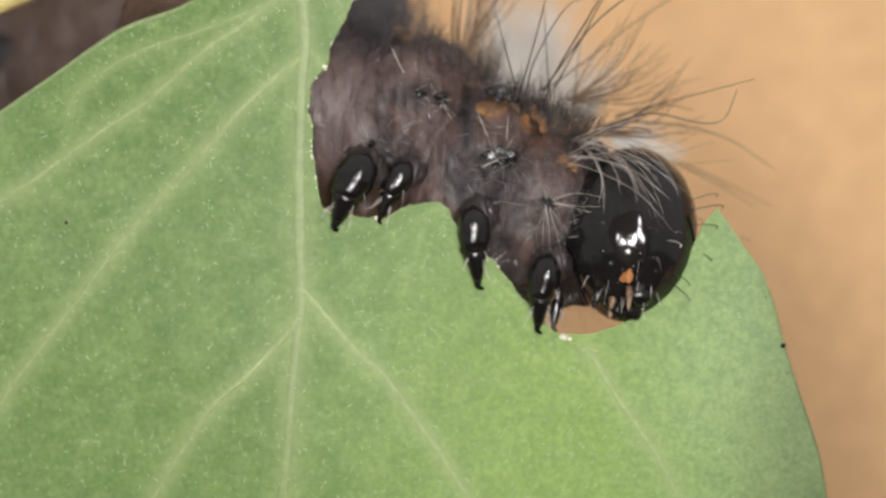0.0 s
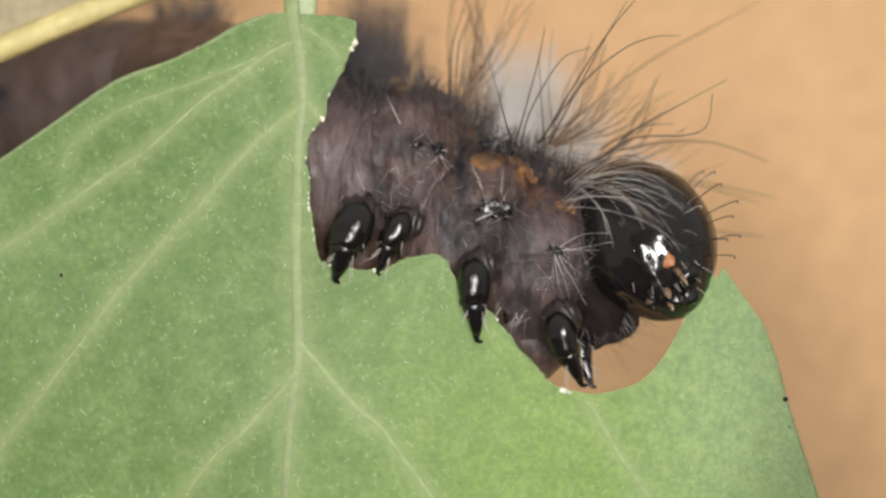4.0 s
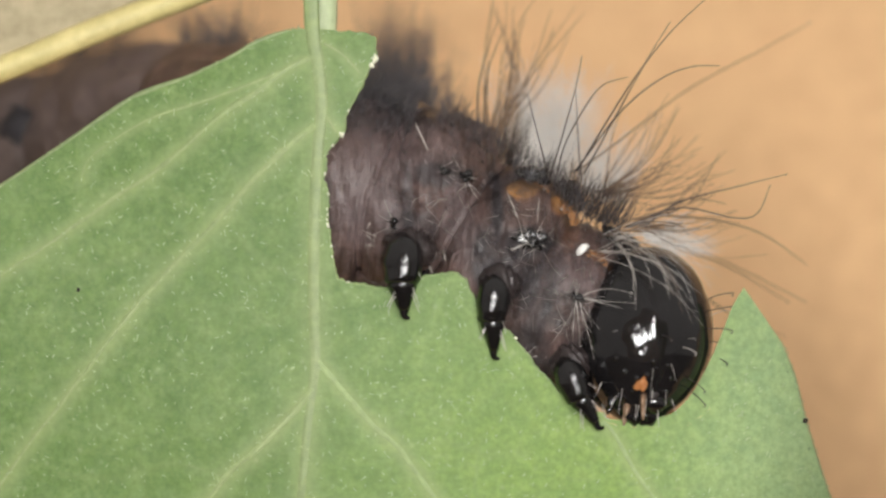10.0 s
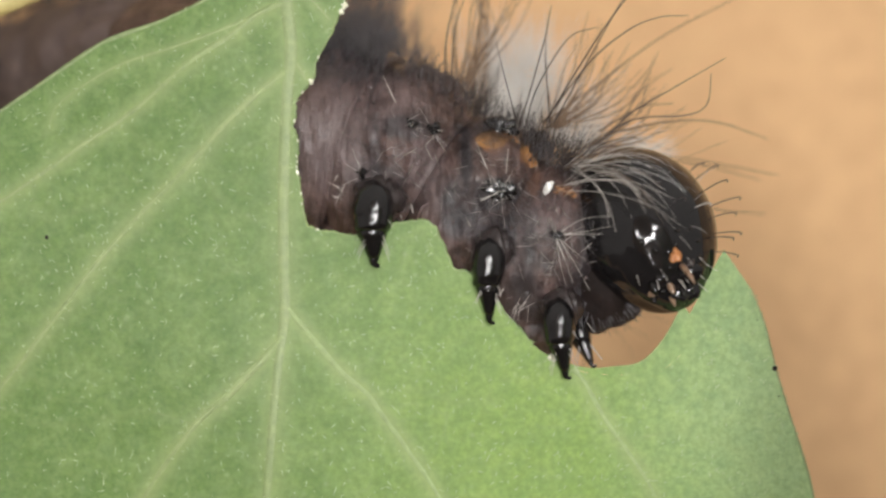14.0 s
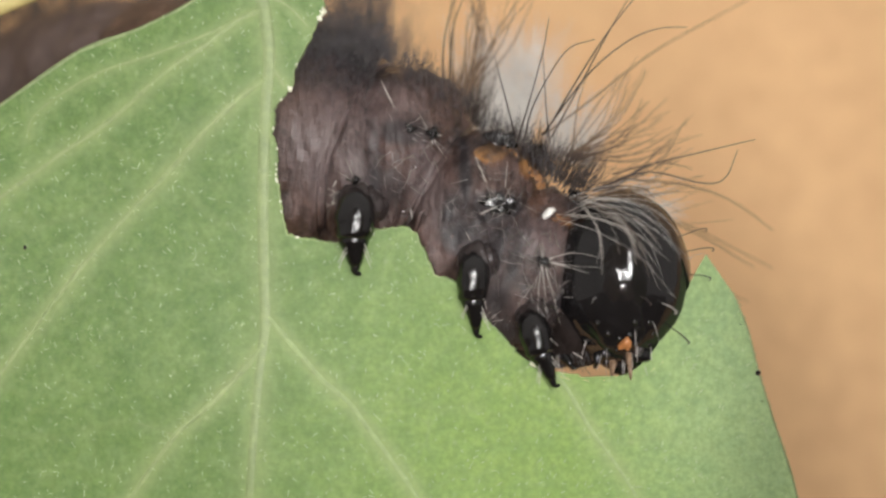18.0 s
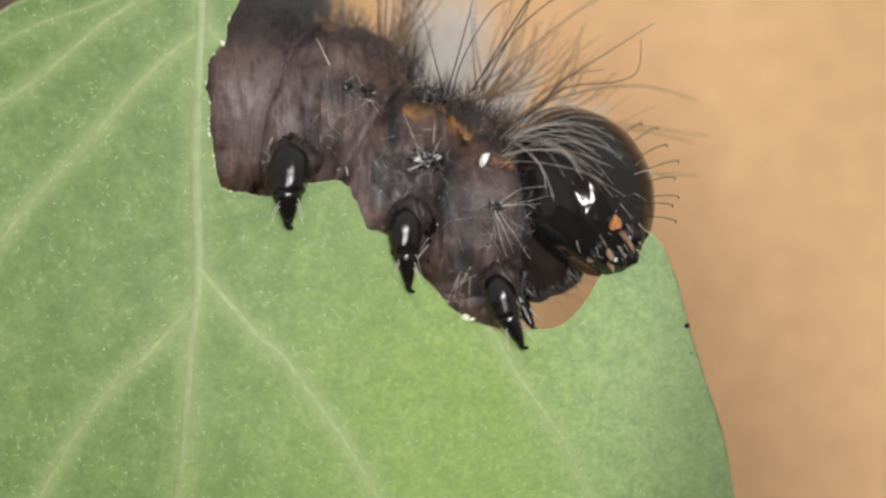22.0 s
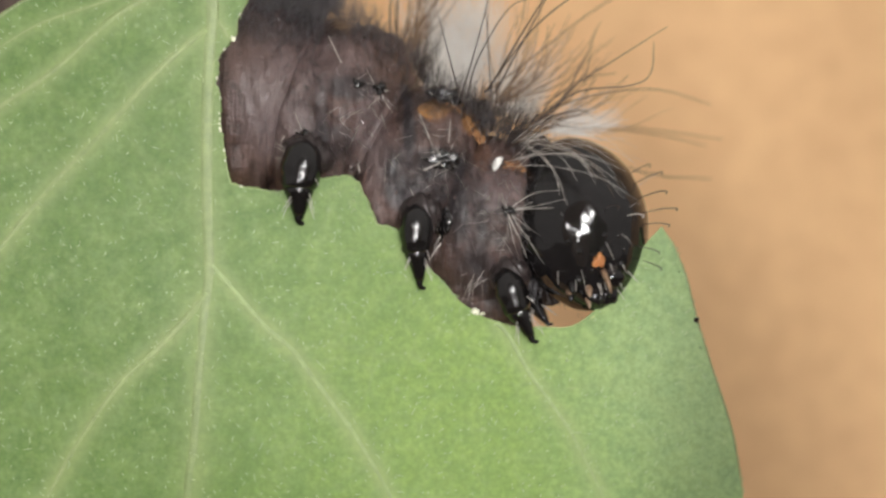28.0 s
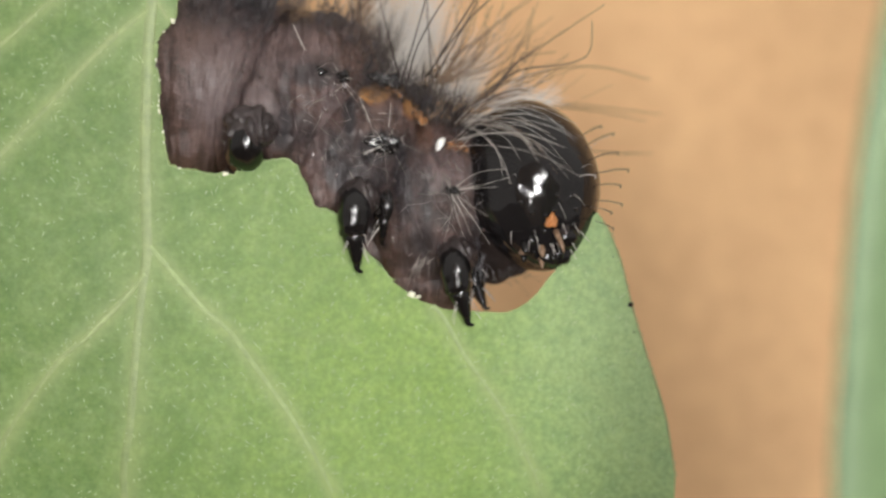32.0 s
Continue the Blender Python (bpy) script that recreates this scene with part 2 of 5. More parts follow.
    links.new(noise_node(nt, co, 1100, 5.0, 0.7), rr.inputs["Value"])
    links.new(rr.outputs["Result"], p.inputs["Roughness"])
    p.inputs["Specular IOR Level"].default_value = 0.5
    p.inputs["Coat Weight"].default_value = 0.10
    p.inputs["Coat Roughness"].default_value = 0.22
    pl = nodes.new("ShaderNodeMapping")
    pl.inputs["Rotation"].default_value = (0, radians(-14), 0)
    pl.inputs["Scale"].default_value = (1.0, 0.3, 0.13)
    links.new(co, pl.inputs["Vector"])
    pleat = bump_node(nt, noise_node(nt, pl.outputs["Vector"], 1500, 3.0, 0.55), 1.0, 0.00032)
    n1 = bump_node(nt, noise_node(nt, st.outputs["Vector"], 2600, 5.0, 0.7), 0.8, 0.00011, bump_node(nt, small, 0.4, 0.00003, pleat))
    n2 = bump_node(nt, streak, 0.2, 0.00003, n1)
    links.new(bump_node(nt, mid, 0.9, 0.00017, n2), p.inputs["Normal"])
    return m


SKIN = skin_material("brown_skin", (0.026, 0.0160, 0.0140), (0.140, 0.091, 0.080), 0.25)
SKIN_REAR = organic("grey_brown_skin", (0.035, 0.025, 0.023), (0.19, 0.14, 0.125), 330, 2200, 0.5, 0.7, 0.00009, 0.5)
GRAIN = organic("wet_skin_grain", (0.035, 0.022, 0.019), (0.11, 0.08, 0.075), 900, 4000, 0.09, 0.0, 0.00001, 0.9, 0.04, 0.0, 0.0)
# dark skin, taken near black to hold the shade of deep folds
FOLD = organic("dark_shaded_fold_skin", (0.006, 0.0045, 0.004), (0.022, 0.015, 0.0135), 400, 1700, 0.75, 0.9, 0.0001, 0.12)
ORANGE = organic("orange_brown_skin", (0.14, 0.062, 0.024), (0.42, 0.20, 0.07), 1500, 4200, 0.5, 0.8, 0.00007)
BLACK = organic("black_chitin", (0.003, 0.0028, 0.003), (0.008, 0.007, 0.007), 600, 1800, 0.19, 0.2, 0.00003, 0.6, 0.02, 0.0, 0.0)
HEAD = organic("glossy_black_head", (0.004, 0.0038, 0.0042), (0.012, 0.0108, 0.0112), 420, 2300, 0.09, 0.16, 0.00003, 0.55, 0.03, 0.0, 0.0)
AMBER = organic("amber_chitin", (0.20, 0.07, 0.022), (0.48, 0.20, 0.07), 900, 4000, 0.25, 0.4, 0.00004)
TAN = organic("tan_chitin", (0.12, 0.07, 0.04), (0.32, 0.21, 0.135), 900, 4000, 0.3, 0.4, 0.00004)
DARK_SKIN = organic("dark_rear_skin", (0.018, 0.017, 0.020), (0.06, 0.055, 0.060), 600, 2500, 0.65, 0.5, 0.00006, 0.2)
HAIR_DARK = organic("dark_hair", (0.02, 0.014, 0.012), (0.055, 0.04, 0.034), 900, 5000, 0.35, 0.2, 0.00001)
HAIR_BLACK = organic("black_hair", (0.042, 0.040, 0.045), (0.125, 0.116, 0.122), 900, 5000, 0.35, 0.2, 0.00001)
HAIR_BROWN = organic("brown_hair", (0.10, 0.06, 0.035), (0.20, 0.13, 0.08), 900, 5000, 0.4, 0.2, 0.00001)
HAIR_PALE = organic("pale_hair", (0.38, 0.345, 0.31), (0.62, 0.58, 0.54), 900, 5000, 0.35, 0.2, 0.00001)
HAIR_GREY = organic("grey_down", (0.62, 0.58, 0.54), (0.84, 0.79, 0.74), 900, 5000, 0.5, 0.2, 0.00001)
EGG = organic("white_egg", (0.78, 0.76, 0.70), (0.88, 0.87, 0.83), 900, 5000, 0.35, 0.2, 0.00001)
GREY_SKIN = organic("grey_leg_skin", (0.009, 0.007, 0.007), (0.05, 0.038, 0.037), 1300, 3500, 0.3, 0.8, 0.00006)
DARK_FLOOR = organic("dark_added_floor", (0.045, 0.030, 0.020), (0.11, 0.075, 0.050), 40, 900, 0.5, 0.3, 0.0002)
BOARD = organic("tan_board", (0.895, 0.533, 0.268), (0.918, 0.557, 0.291), 9, 1200, 0.6, 0.15, 0.0002)
YELLOW = organic("yellowing_leaf", (0.50, 0.44, 0.16), (0.70, 0.60, 0.28), 200, 1800, 0.5, 0.3, 0.00005)
DRY = organic("dry_beige_leaf", (0.34, 0.29, 0.17), (0.50, 0.43, 0.28), 200, 1800, 0.5, 0.3, 0.00005)
FAR_GREEN = organic("bluish_green_leaf", (0.092, 0.150, 0.066), (0.125, 0.185, 0.088), 120, 1500, 0.5, 0.3, 0.00005)
FAR_RIM = organic("pale_leaf_rim", (0.11, 0.17, 0.085), (0.15, 0.21, 0.115), 120, 1500, 0.5, 0.3, 0.00005)


DULL = organic("matt_grey_plastic", (0.30, 0.30, 0.30), (0.38, 0.375, 0.37), 60, 900, 0.6, 0.2, 0.0001)
GLOW, _n, _l, _p = nodes_of("white_diode")
_p.inputs["Emission Color"].default_value = (1.0, 0.985, 0.965, 1)
_p.inputs["Emission Strength"].default_value = 77.0


# ---- tools ----
def part(name, bm, material, parent, label="", smooth=True):
    me = bpy.data.meshes.new(name)
    bm.to_mesh(me)
    bm.free()
    if smooth:
        me.shade_smooth()
    me.materials.append(material)
    ob = new(name, me)
    ob.parent = parent
    if label:
        ob["label"] = label
    return ob


def smooth_line(pts, n):
    """n points along a smooth curve through pts."""
    pts = [Vector(p) for p in pts]
    ext = [pts[0] * 2 - pts[1]] + pts + [pts[-1] * 2 - pts[-2]]
    out, segs = [], len(pts) - 1
    for i in range(n):
        u = i / (n - 1) * segs
        k = min(int(u), segs - 1)
        t = u - k
        p0, p1, p2, p3 = ext[k:k + 4]
        out.append(0.5 * ((2 * p1) + (p2 - p0) * t + (2 * p0 - 5 * p1 + 4 * p2 - p3) * t * t + (3 * p1 - p0 - 3 * p2 + p3) * t ** 3))
    return out


def add_tube(bm, pts, radii, sides=5):
    """A closed tube along pts."""
    rings = []
    for i, p in enumerate(pts):
        tan = (pts[min(i + 1, len(pts) - 1)] - pts[max(i - 1, 0)]).normalized()
        side = tan.orthogonal().normalized() if i == 0 else (rings_side - tan * rings_side.dot(tan)).normalized()
        rings_side = side
        up = tan.cross(side)
        rings.append([bm.verts.new(p + (side * math.cos(2 * math.pi * k / sides) + up * math.sin(2 * math.pi * k / sides)) * radii[i]) for k in range(sides)])
    for r, q in zip(rings, rings[1:]):
        for k in range(sides):
            bm.faces.new((r[k], r[(k + 1) % sides], q[(k + 1) % sides], q[k]))
    bm.faces.new(rings[0][::-1])
    bm.faces.new(rings[-1])


def add_hair(bm, pts, r0, r1=None, n=9, sides=4):
    line = smooth_line(pts, n)
    r1 = r0 * 0.35 if r1 is None else r1
    add_tube(bm, line, [(r0 + (r1 - r0) * i / (n - 1)) * MM for i in range(n)], sides)


def add_blob(bm, centre, radii, turn=None, rough=0.0, seed=0.0, u=14, v=9):
    """A rounded lump; radii in metres along its own axes."""
    def place(c):
        k = 1 + rough * noise.noise(c * 1.7 + Vector((seed, 0, 0)))
        c = Vector((c.x * radii[0], c.y * radii[1], c.z * radii[2])) * k
        return bm.verts.new((turn @ c if turn is not None else c) + centre)
    rings = []
    for i in range(1, v):
        la = math.pi * i / v
        rings.append([place(Vector((math.sin(la) * math.cos(2 * math.pi * k / u), math.sin(la) * math.sin(2 * math.pi * k / u), math.cos(la)))) for k in range(u)])
    top, end = place(Vector((0, 0, 1))), place(Vector((0, 0, -1)))
    for k in range(u):
        n = (k + 1) % u
        bm.faces.new((top, rings[0][k], rings[0][n]))
        for r, q in zip(rings, rings[1:]):
            bm.faces.new((r[k], q[k], q[n], r[n]))
        bm.faces.new((end, rings[-1][n], rings[-1][k]))
    return [w for r in rings for w in r] + [top, end]


# ---- the setting: board behind, unseen dark floor added below ----
def board(name, corner, size, material, label, category, lean=0.0):
    bm = bmesh.new()
    bmesh.ops.create_cube(bm, size=1.0)
    for v in bm.verts:
        v.co = Vector(((v.co.x + 0.5) * size[0] + corner[0], (v.co.y + 0.5) * size[1] + corner[1], (v.co.z + 0.5) * size[2] + corner[2])) * MM
    bmesh.ops.bevel(bm, geom=bm.edges[:], offset=1.0 * MM, segments=2, affect="EDGES")
    hinge = Vector((0, 30, 0)) * MM
    for v in bm.verts:
        v.co = hinge + Matrix.Rotation(radians(lean), 3, "X") @ (v.co - hinge)
    return tagged(part(name, bm, material, None, smooth=False), label, category, kind="structure")


board("wall_back", (-400, 30, -150), (800, 8, 500), BOARD, "plain warm tan wooden board behind the leaf, out of focus", "wall", -20)
# added out of view, dark so little light bounces up onto the head
board("floor", (-400, -400, -158), (800, 470, 8), DARK_FLOOR, "unseen dark brown floor added below to cut bounce light", "floor")

# ---- the eaten leaf ----
BITTEN = [(582, -5), (620, -3), (657, 4), (660, 30), (640, 72), (622, 112), (606, 146), (600, 172), (580, 198), (566, 215),
          (569, 240), (564, 258), (572, 285), (570, 330), (577, 368), (582, 405), (590, 438), (625, 447), (670, 453), (705, 452),
          (740, 434), (770, 428), (803, 427), (818, 442), (836, 482), (848, 512), (870, 517), (888, 522), (915, 556), (948, 598), (990, 645)]
OLD = [(1030, 660), (1070, 662), (1110, 650), (1150, 632), (1190, 600), (1222, 560), (1250, 510), (1275, 465), (1300, 437)]
FRESH = [(1035, 676), (1090, 694), (1146, 697), (1196, 698), (1240, 672), (1275, 630), (1312, 590), (1348, 562), (1375, 546)]
MARGIN = [(1375, 546), (1398, 610), (1418, 690), (1444, 775), (1478, 882), (1500, 1000), (1490, 1200), (1380, 1500), (1120, 1800), (760, 2080)]
MARGIN_LEFT = [(760, 2080), (300, 1850), (-120, 1500), (-360, 1150), (-420, 800), (-300, 500), (-120, 345), (0, 270), (100, 203), (230, 115),
               (330, 78), (400, 45), (450, 16), (500, -2), (527, -8)]
MIDRIB = [(548, -420), (545, -150), (545, -20), (556, 60), (562, 130), (556, 200), (551, 300), (549, 420), (550, 520), (552, 590), (543, 660), (533, 760), (523, 890), (515, 1050), (600, 1500), (755, 2060)]
VEINS = [
    ([(552, 165), (500, 205), (440, 262), (390, 320), (310, 402), (230, 490), (130, 620), (40, 735), (-60, 880)], 6.5),
    ([(556, 40), (505, 62), (450, 105), (385, 145), (330, 195), (262, 250), (190, 296), (100, 360), (0, 425), (-120, 500)], 6.0),
    ([(500, 65), (430, 95), (340, 125), (265, 150), (200, 185), (150, 225), (135, 265)], 3.5),
    ([(548, 630), (505, 680), (450, 735), (395, 785), (345, 850), (300, 920), (250, 1010)], 7.0),
    ([(552, 575), (590, 622), (650, 690), (700, 735), (740, 790), (790, 860), (840, 940), (880, 1020)], 6.0),
    ([(1060, 688), (1080, 710), (1112, 765), (1150, 822), (1190, 882), (1230, 960), (1260, 1030)], 5.0),
    ([(566, 20), (600, 40), (630, 72)], 3.5),
    ([(1150, 812), (1230, 800), (1290, 806), (1350, 830), (1395, 870)], 2.0),
    ([(565, 140), (582, 165), (590, 178)], 5.0),
    ([(700, 735), (780, 720), (850, 745), (930, 740)], 1.8),
    ([(310, 402), (230, 395), (150, 420), (60, 410)], 1.8),
    ([(390, 320), (430, 380), (480, 420), (545, 430)], 1.8),
    ([(395, 785), (300, 760), (200, 790), (90, 780)], 1.8),
    ([(262, 250), (310, 300), (330, 360), (310, 402)], 1.6),
]


def dense(line, step, wobble=0.0, seed=0.0):
    """Points every step units along a line, with a chewed unevenness."""
    out = []
    for (ax, ay), (bx, by) in zip(line, line[1:]):
        ln = math.hypot(bx - ax, by - ay)
        n = max(1, int(ln / step))
        for i in range(n):
            x, y = ax + (bx - ax) * i / n, ay + (by - ay) * i / n
            w = noise.noise(Vector((x * 0.045, y * 0.045, seed))) + 0.6 * noise.noise(Vector((x * 0.14, y * 0.14, seed + 4)))
            out.append((x - (by - ay) / ln * w * wobble, y + (bx - ax) / ln * w * wobble))
    return out


def leaf_depth(a, b):
    """How far the blade lies behind its mean plane: a shallow fold at the midrib and slow waves."""
    wave = 0.22 * noise.noise(Vector((a * 0.0022, b * 0.0022, 3.3)))
    return wave + 0.00035 * abs(a - 550) * 0.6 - 0.08 + 1.5e-6 * (b - 441) ** 2 * 0.15


def blade(name, outline, material, parent, thick, step, label="", bounds=None, veined=True):
    """A thin leaf sheet with that outline."""
    from mathutils import geometry
    pts = [Vector(p) for p in outline]
    n = len(pts)
    xs, ys = [p.x for p in pts], [p.y for p in pts]
    if step:
        a = min(xs) + step
        row = 0
        while a < max(xs):
            b = min(ys) + step + (step / 2 if row % 2 else 0)
            while b < max(ys):
                if not bounds or (bounds[0] < a < bounds[1] and bounds[2] < b < bounds[3]):
                    pts.append(Vector((a, b)))
                b += step
            a += step * 0.87
            row += 1
        if veined:
            pts += [Vector(p) for p in vein_points() if -80 < p[0] < 1560 and -8 < p[1] < 1090]
    verts, _, faces, _, _, _ = geometry.delaunay_2d_cdt(pts, [(i, (i + 1) % n) for i in range(n)], [list(range(n))], 1, 1e-4)
    bm = bmesh.new()
    front = [bm.verts.new(P(v.x, v.y, leaf_depth(v.x, v.y) - thick / 2)) for v in verts]
    back = [bm.verts.new(P(v.x, v.y, leaf_depth(v.x, v.y) + thick / 2)) for v in verts]
    for f in faces:
        if len(set(f)) == 3:
            bm.faces.new([front[i] for i in f])
            bm.faces.new([back[i] for i in reversed(f)])
    rim = [e for e in bm.edges if e.is_boundary]
    index = {v: i for i, v in enumerate(front)}
    for e in rim:
        u, w = e.verts
        if u in index and w in index:
            bm.faces.new((u, w, back[index[w]], back[index[u]]))
    bmesh.ops.recalc_face_normals(bm, faces=bm.faces[:])
    ob = part(name, bm, material, parent, label)
    ob.data.set_sharp_from_angle(angle=radians(50))
    weight = vein_weight(np.array([(v.x, v.y) for v in verts]))
    attr = ob.data.attributes.new("vein", "FLOAT", "POINT")
    attr.data.foreach_set("value", np.concatenate([weight, weight]).astype(np.float32))
    return ob


def vein_weight(pts):
    """How much of the paler tissue along the veins lies at each drawing place, 0 to 1."""
    out = np.zeros(len(pts))
    for line, w, most in [(MIDRIB, 26, 0.5)] + [(v, 6 + w * 2.1, 0.24 + 0.055 * w if w > 3 else 0.08 * w) for v, w in VEINS]:
        near = np.full(len(pts), 1e9)
        for (ax, ay), (bx, by) in zip(line, line[1:]):
            d = np.array((bx - ax, by - ay))
            u = np.clip(((pts - (ax, ay)) @ d) / (d @ d), 0, 1)
            near = np.minimum(near, np.hypot(*(pts - (ax, ay) - u[:, None] * d).T))
        out = np.maximum(out, most * np.exp(-(near / w) ** 2))
    return out


def vein_points():
    """Extra places on both sides of the veins, where the sheet is drawn finer."""
    out = []
    for line, w in [(MIDRIB, 12)] + VEINS:
        fine = dense(line, 9)
        for (ax, ay), (bx, by) in zip(fine, fine[1:]):
            ln = max(math.hypot(bx - ax, by - ay), 1e-6)
            for k in (-2.4, -1.3, 0, 1.3, 2.4):
                out.append((ax - (by - ay) / ln * k * (2 + w), ay + (bx - ax) / ln * k * (2 + w)))
    return out


def inside(line, a, b):
    hit = False
    for (ax, ay), (bx, by) in zip(line, line[1:] + line[:1]):
        if (ay > b) != (by > b) and a < (bx - ax) * (b - ay) / (by - ay) + ax:
            hit = not hit
    return hit


def eaten_edge(k):
    """The edge of the notch when the share k of it has been eaten; its floor goes first."""
    pace = (0.4, 0.4, 0.42, 0.5, 0.7, 0.95, 1.3, 1.8, 2.3)
    line = smooth_line([(o[0] + (f[0] - o[0]) * k ** p, o[1] + (f[1] - o[1]) * k ** p, 0) for o, f, p in zip(OLD, FRESH, pace)], 41)
    return [(p.x, p.y) for p in line]


def make_leaf():
    top = new("leaf")
    tagged(top, "mid-green leaf hanging from its stalk, one side eaten to the midrib", "leaf")
    outline = dense(BITTEN, 4, 4.0, 1.0) + dense([BITTEN[-1]] + eaten_edge(1.0), 5, 1.2, 2.0) + dense(MARGIN, 12, 0.8, 3.0) + dense(MARGIN_LEFT, 12, 1.2, 5.0)
    outline.append((527, -8))
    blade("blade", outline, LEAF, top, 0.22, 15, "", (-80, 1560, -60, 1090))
    bm = bmesh.new()
    line = smooth_line([P(a, b, 0) for a, b in MIDRIB], 140)
    add_tube(bm, line, [(0.22 - 0.0007 * i) * MM for i in range(140)], 12)
    for k, v in enumerate(bm.verts):
        c = line[k // 12]
        v.co.y = v.co.y * 0.18 + (leaf_depth(c.x / MM / S + 784, 441 - c.z / MM / S) - 0.092) * MM
    part("midrib", bm, MIDRIB_SKIN, top, "pale dull green midrib")
    bm = bmesh.new()
    stalk = smooth_line([P(600, -1900, 50.0), P(570, -1250, 20.0), P(552, -560, 2.5), P(556, -250, 0.6), P(560, -60, 0.2), P(560, -10, 0.1), P(558, 12, 0.05)], 60)
    add_tube(bm, stalk, [(0.52 - 0.002 * i if i < 55 else 0.4 - 0.07 * (i - 54)) * MM for i in range(60)], 14)
    for k, v in enumerate(bm.verts):
        c = stalk[k // 14].y
        v.co.y = c + (v.co.y - c) * 0.5 + 0.1 * MM
    part("stalk", bm, STALK, top, "pale grey-green flattened stalk")
    for pts, w in VEINS:
        bm = bmesh.new()
        n = 26 * len(pts)
        line = smooth_line([P(a, b, 0) for a, b in pts], n)
        line = [p + Vector((noise.noise(p * 900), 0, noise.noise(p * 900 + Vector((5, 0, 0))))) * 0.028 * MM for p in line]
        add_tube(bm, line, [w * 0.0135 * (1 - 0.45 * i / n) * (1 + 0.3 * noise.noise(line[i] * 2600)) * MM for i in range(n)], 8)
        for k, v in enumerate(bm.verts):
            c = line[k // 8]
            v.co.y = v.co.y * 0.2 + (leaf_depth(c.x / MM / S + 784, 441 - c.z / MM / S) - 0.105) * MM
        part("vein", bm, VEIN_PALE if w > 4 and pts[0][0] > 550 and pts[-1][0] > 700 else VEIN, top)
    # margins with a thin dry rim
    for name_line in (MARGIN_LEFT[5:], MARGIN[:6]):
        bm = bmesh.new()
        line = smooth_line([P(a, b, leaf_depth(a, b)) for a, b in name_line], 90)
        add_tube(bm, line, [(0.085 if name_line[0][0] < 0 else 0.05) * min(1.0, (k + 2) / 18, (91 - k) / 18) * MM for k in range(90)], 8)
        part("rim", bm, RIM, top, "thin dry greyish rim")
    bm = bmesh.new()
    cut = dense(BITTEN[3:], 4, 4.0, 1.0)
    add_tube(bm, [P(a, b, leaf_depth(a, b)) for a, b in cut], [0.075 * MM * (0.6 + 0.9 * abs(noise.noise(Vector((k * 0.3, 0, 0))))) for k in range(len(cut))], 8)
    part("cut_edge", bm, CUT, top, "pale chewed edge")
    # short pale hairs lying on the blade
    bm = bmesh.new()
    fz = random.Random(8)
    kept = 0
    while kept < 1700:
        a, b = fz.uniform(-20, 1480), fz.uniform(-10, 1040)
        if not inside(outline, a, b):
            continue
        kept += 1
        ln, w = fz.uniform(2, 9) * (1.7 if fz.random() < 0.15 else 1.0), fz.gauss(1.2, 1.0) if a < 900 else fz.gauss(-0.8, 0.5)
        d = leaf_depth(a, b) - 0.106
        e = (a + ln * math.cos(w), b + ln * math.sin(w))
        add_tube(bm, [P(a, b, d), P((a + e[0]) / 2, (b + e[1]) / 2, d - 0.006), P(*e, d)], [fz.uniform(0.008, 0.016) * MM, fz.uniform(0.008, 0.015) * MM, 0.006 * MM], 5)
    for a, b in dense(MARGIN_LEFT[6:], 3, 1.2, 5.0) + dense(MARGIN[:6], 5, 0.8, 3.0):
        w, ln = fz.uniform(3.4, 5.4) if a < 700 else fz.uniform(-1.2, 0.8), fz.uniform(3, 8)
        d = leaf_depth(a, b) + fz.uniform(-0.08, 0.08)
        add_tube(bm, [P(a, b, d), P(a + ln * 0.6 * math.cos(w), b + ln * 0.6 * math.sin(w), d), P(a + ln * math.cos(w + 0.3), b + ln * math.sin(w + 0.3), d - 0.02)], [0.014 * MM, 0.012 * MM, 0.006 * MM], 5)
    tagged(part("leaf_fuzz", bm, FUZZ, top, "short pale hairs lying on the blade"), kind="stuff")
    rng = random.Random(4)
    edge = dense(BITTEN, 8, 4.0, 1.0)
    for i, (a, b) in enumerate(edge):
        clump = noise.noise(Vector((i * 0.35, 7.0, 0)))
        if 30 < b < 460 and a < 700 and rng.random() < (0.32 + 0.5 * clump) * (1.0 if b < 425 else 0.45):
            bm = bmesh.new()
            r = rng.uniform(0.03, 0.075) * (2.1 if rng.random() < 0.14 and b < 350 else 1)
            for q in range(1 if r < 0.05 else 3):
                off = (rng.gauss(0, 3), rng.gauss(0, 4)) if q else (0, 0)
                k = r * (1 if not q else rng.uniform(0.4, 0.8))
                add_blob(bm, P(a + 1 + off[0], b + off[1], leaf_depth(a, b) - 0.07), (k * MM, k * 0.8 * MM, k * rng.uniform(0.8, 1.5) * MM), Euler((0, rng.uniform(-1, 1), 0)).to_matrix(), 0.7, i * 1.3 + q, 12, 8)
            part("sap_bead", bm, SAP, top)
    for a, b, r in ((1022, 667, 0.09), (1034, 671, 0.05), (906, 540, 0.035)):
        bm = bmesh.new()
        add_blob(bm, P(a, b, leaf_depth(a, b) - 0.1), (r * 1.4 * MM, r * 0.8 * MM, r * MM), None, 0.7, a, 12, 8)
        part("crumb", bm, SAP, top, "pale chewed crumb")
    for a, b, r in ((1417, 686, 0.075), (1386, 690 - 90, 0.03), (132, 455, 0.06), (1424, 735, 0.03)):
        bm = bmesh.new()
        add_blob(bm, P(a, b, leaf_depth(a, b) - 0.1), (r * MM, r * 0.5 * MM, r * MM), None, 0.4, a, 8, 6)
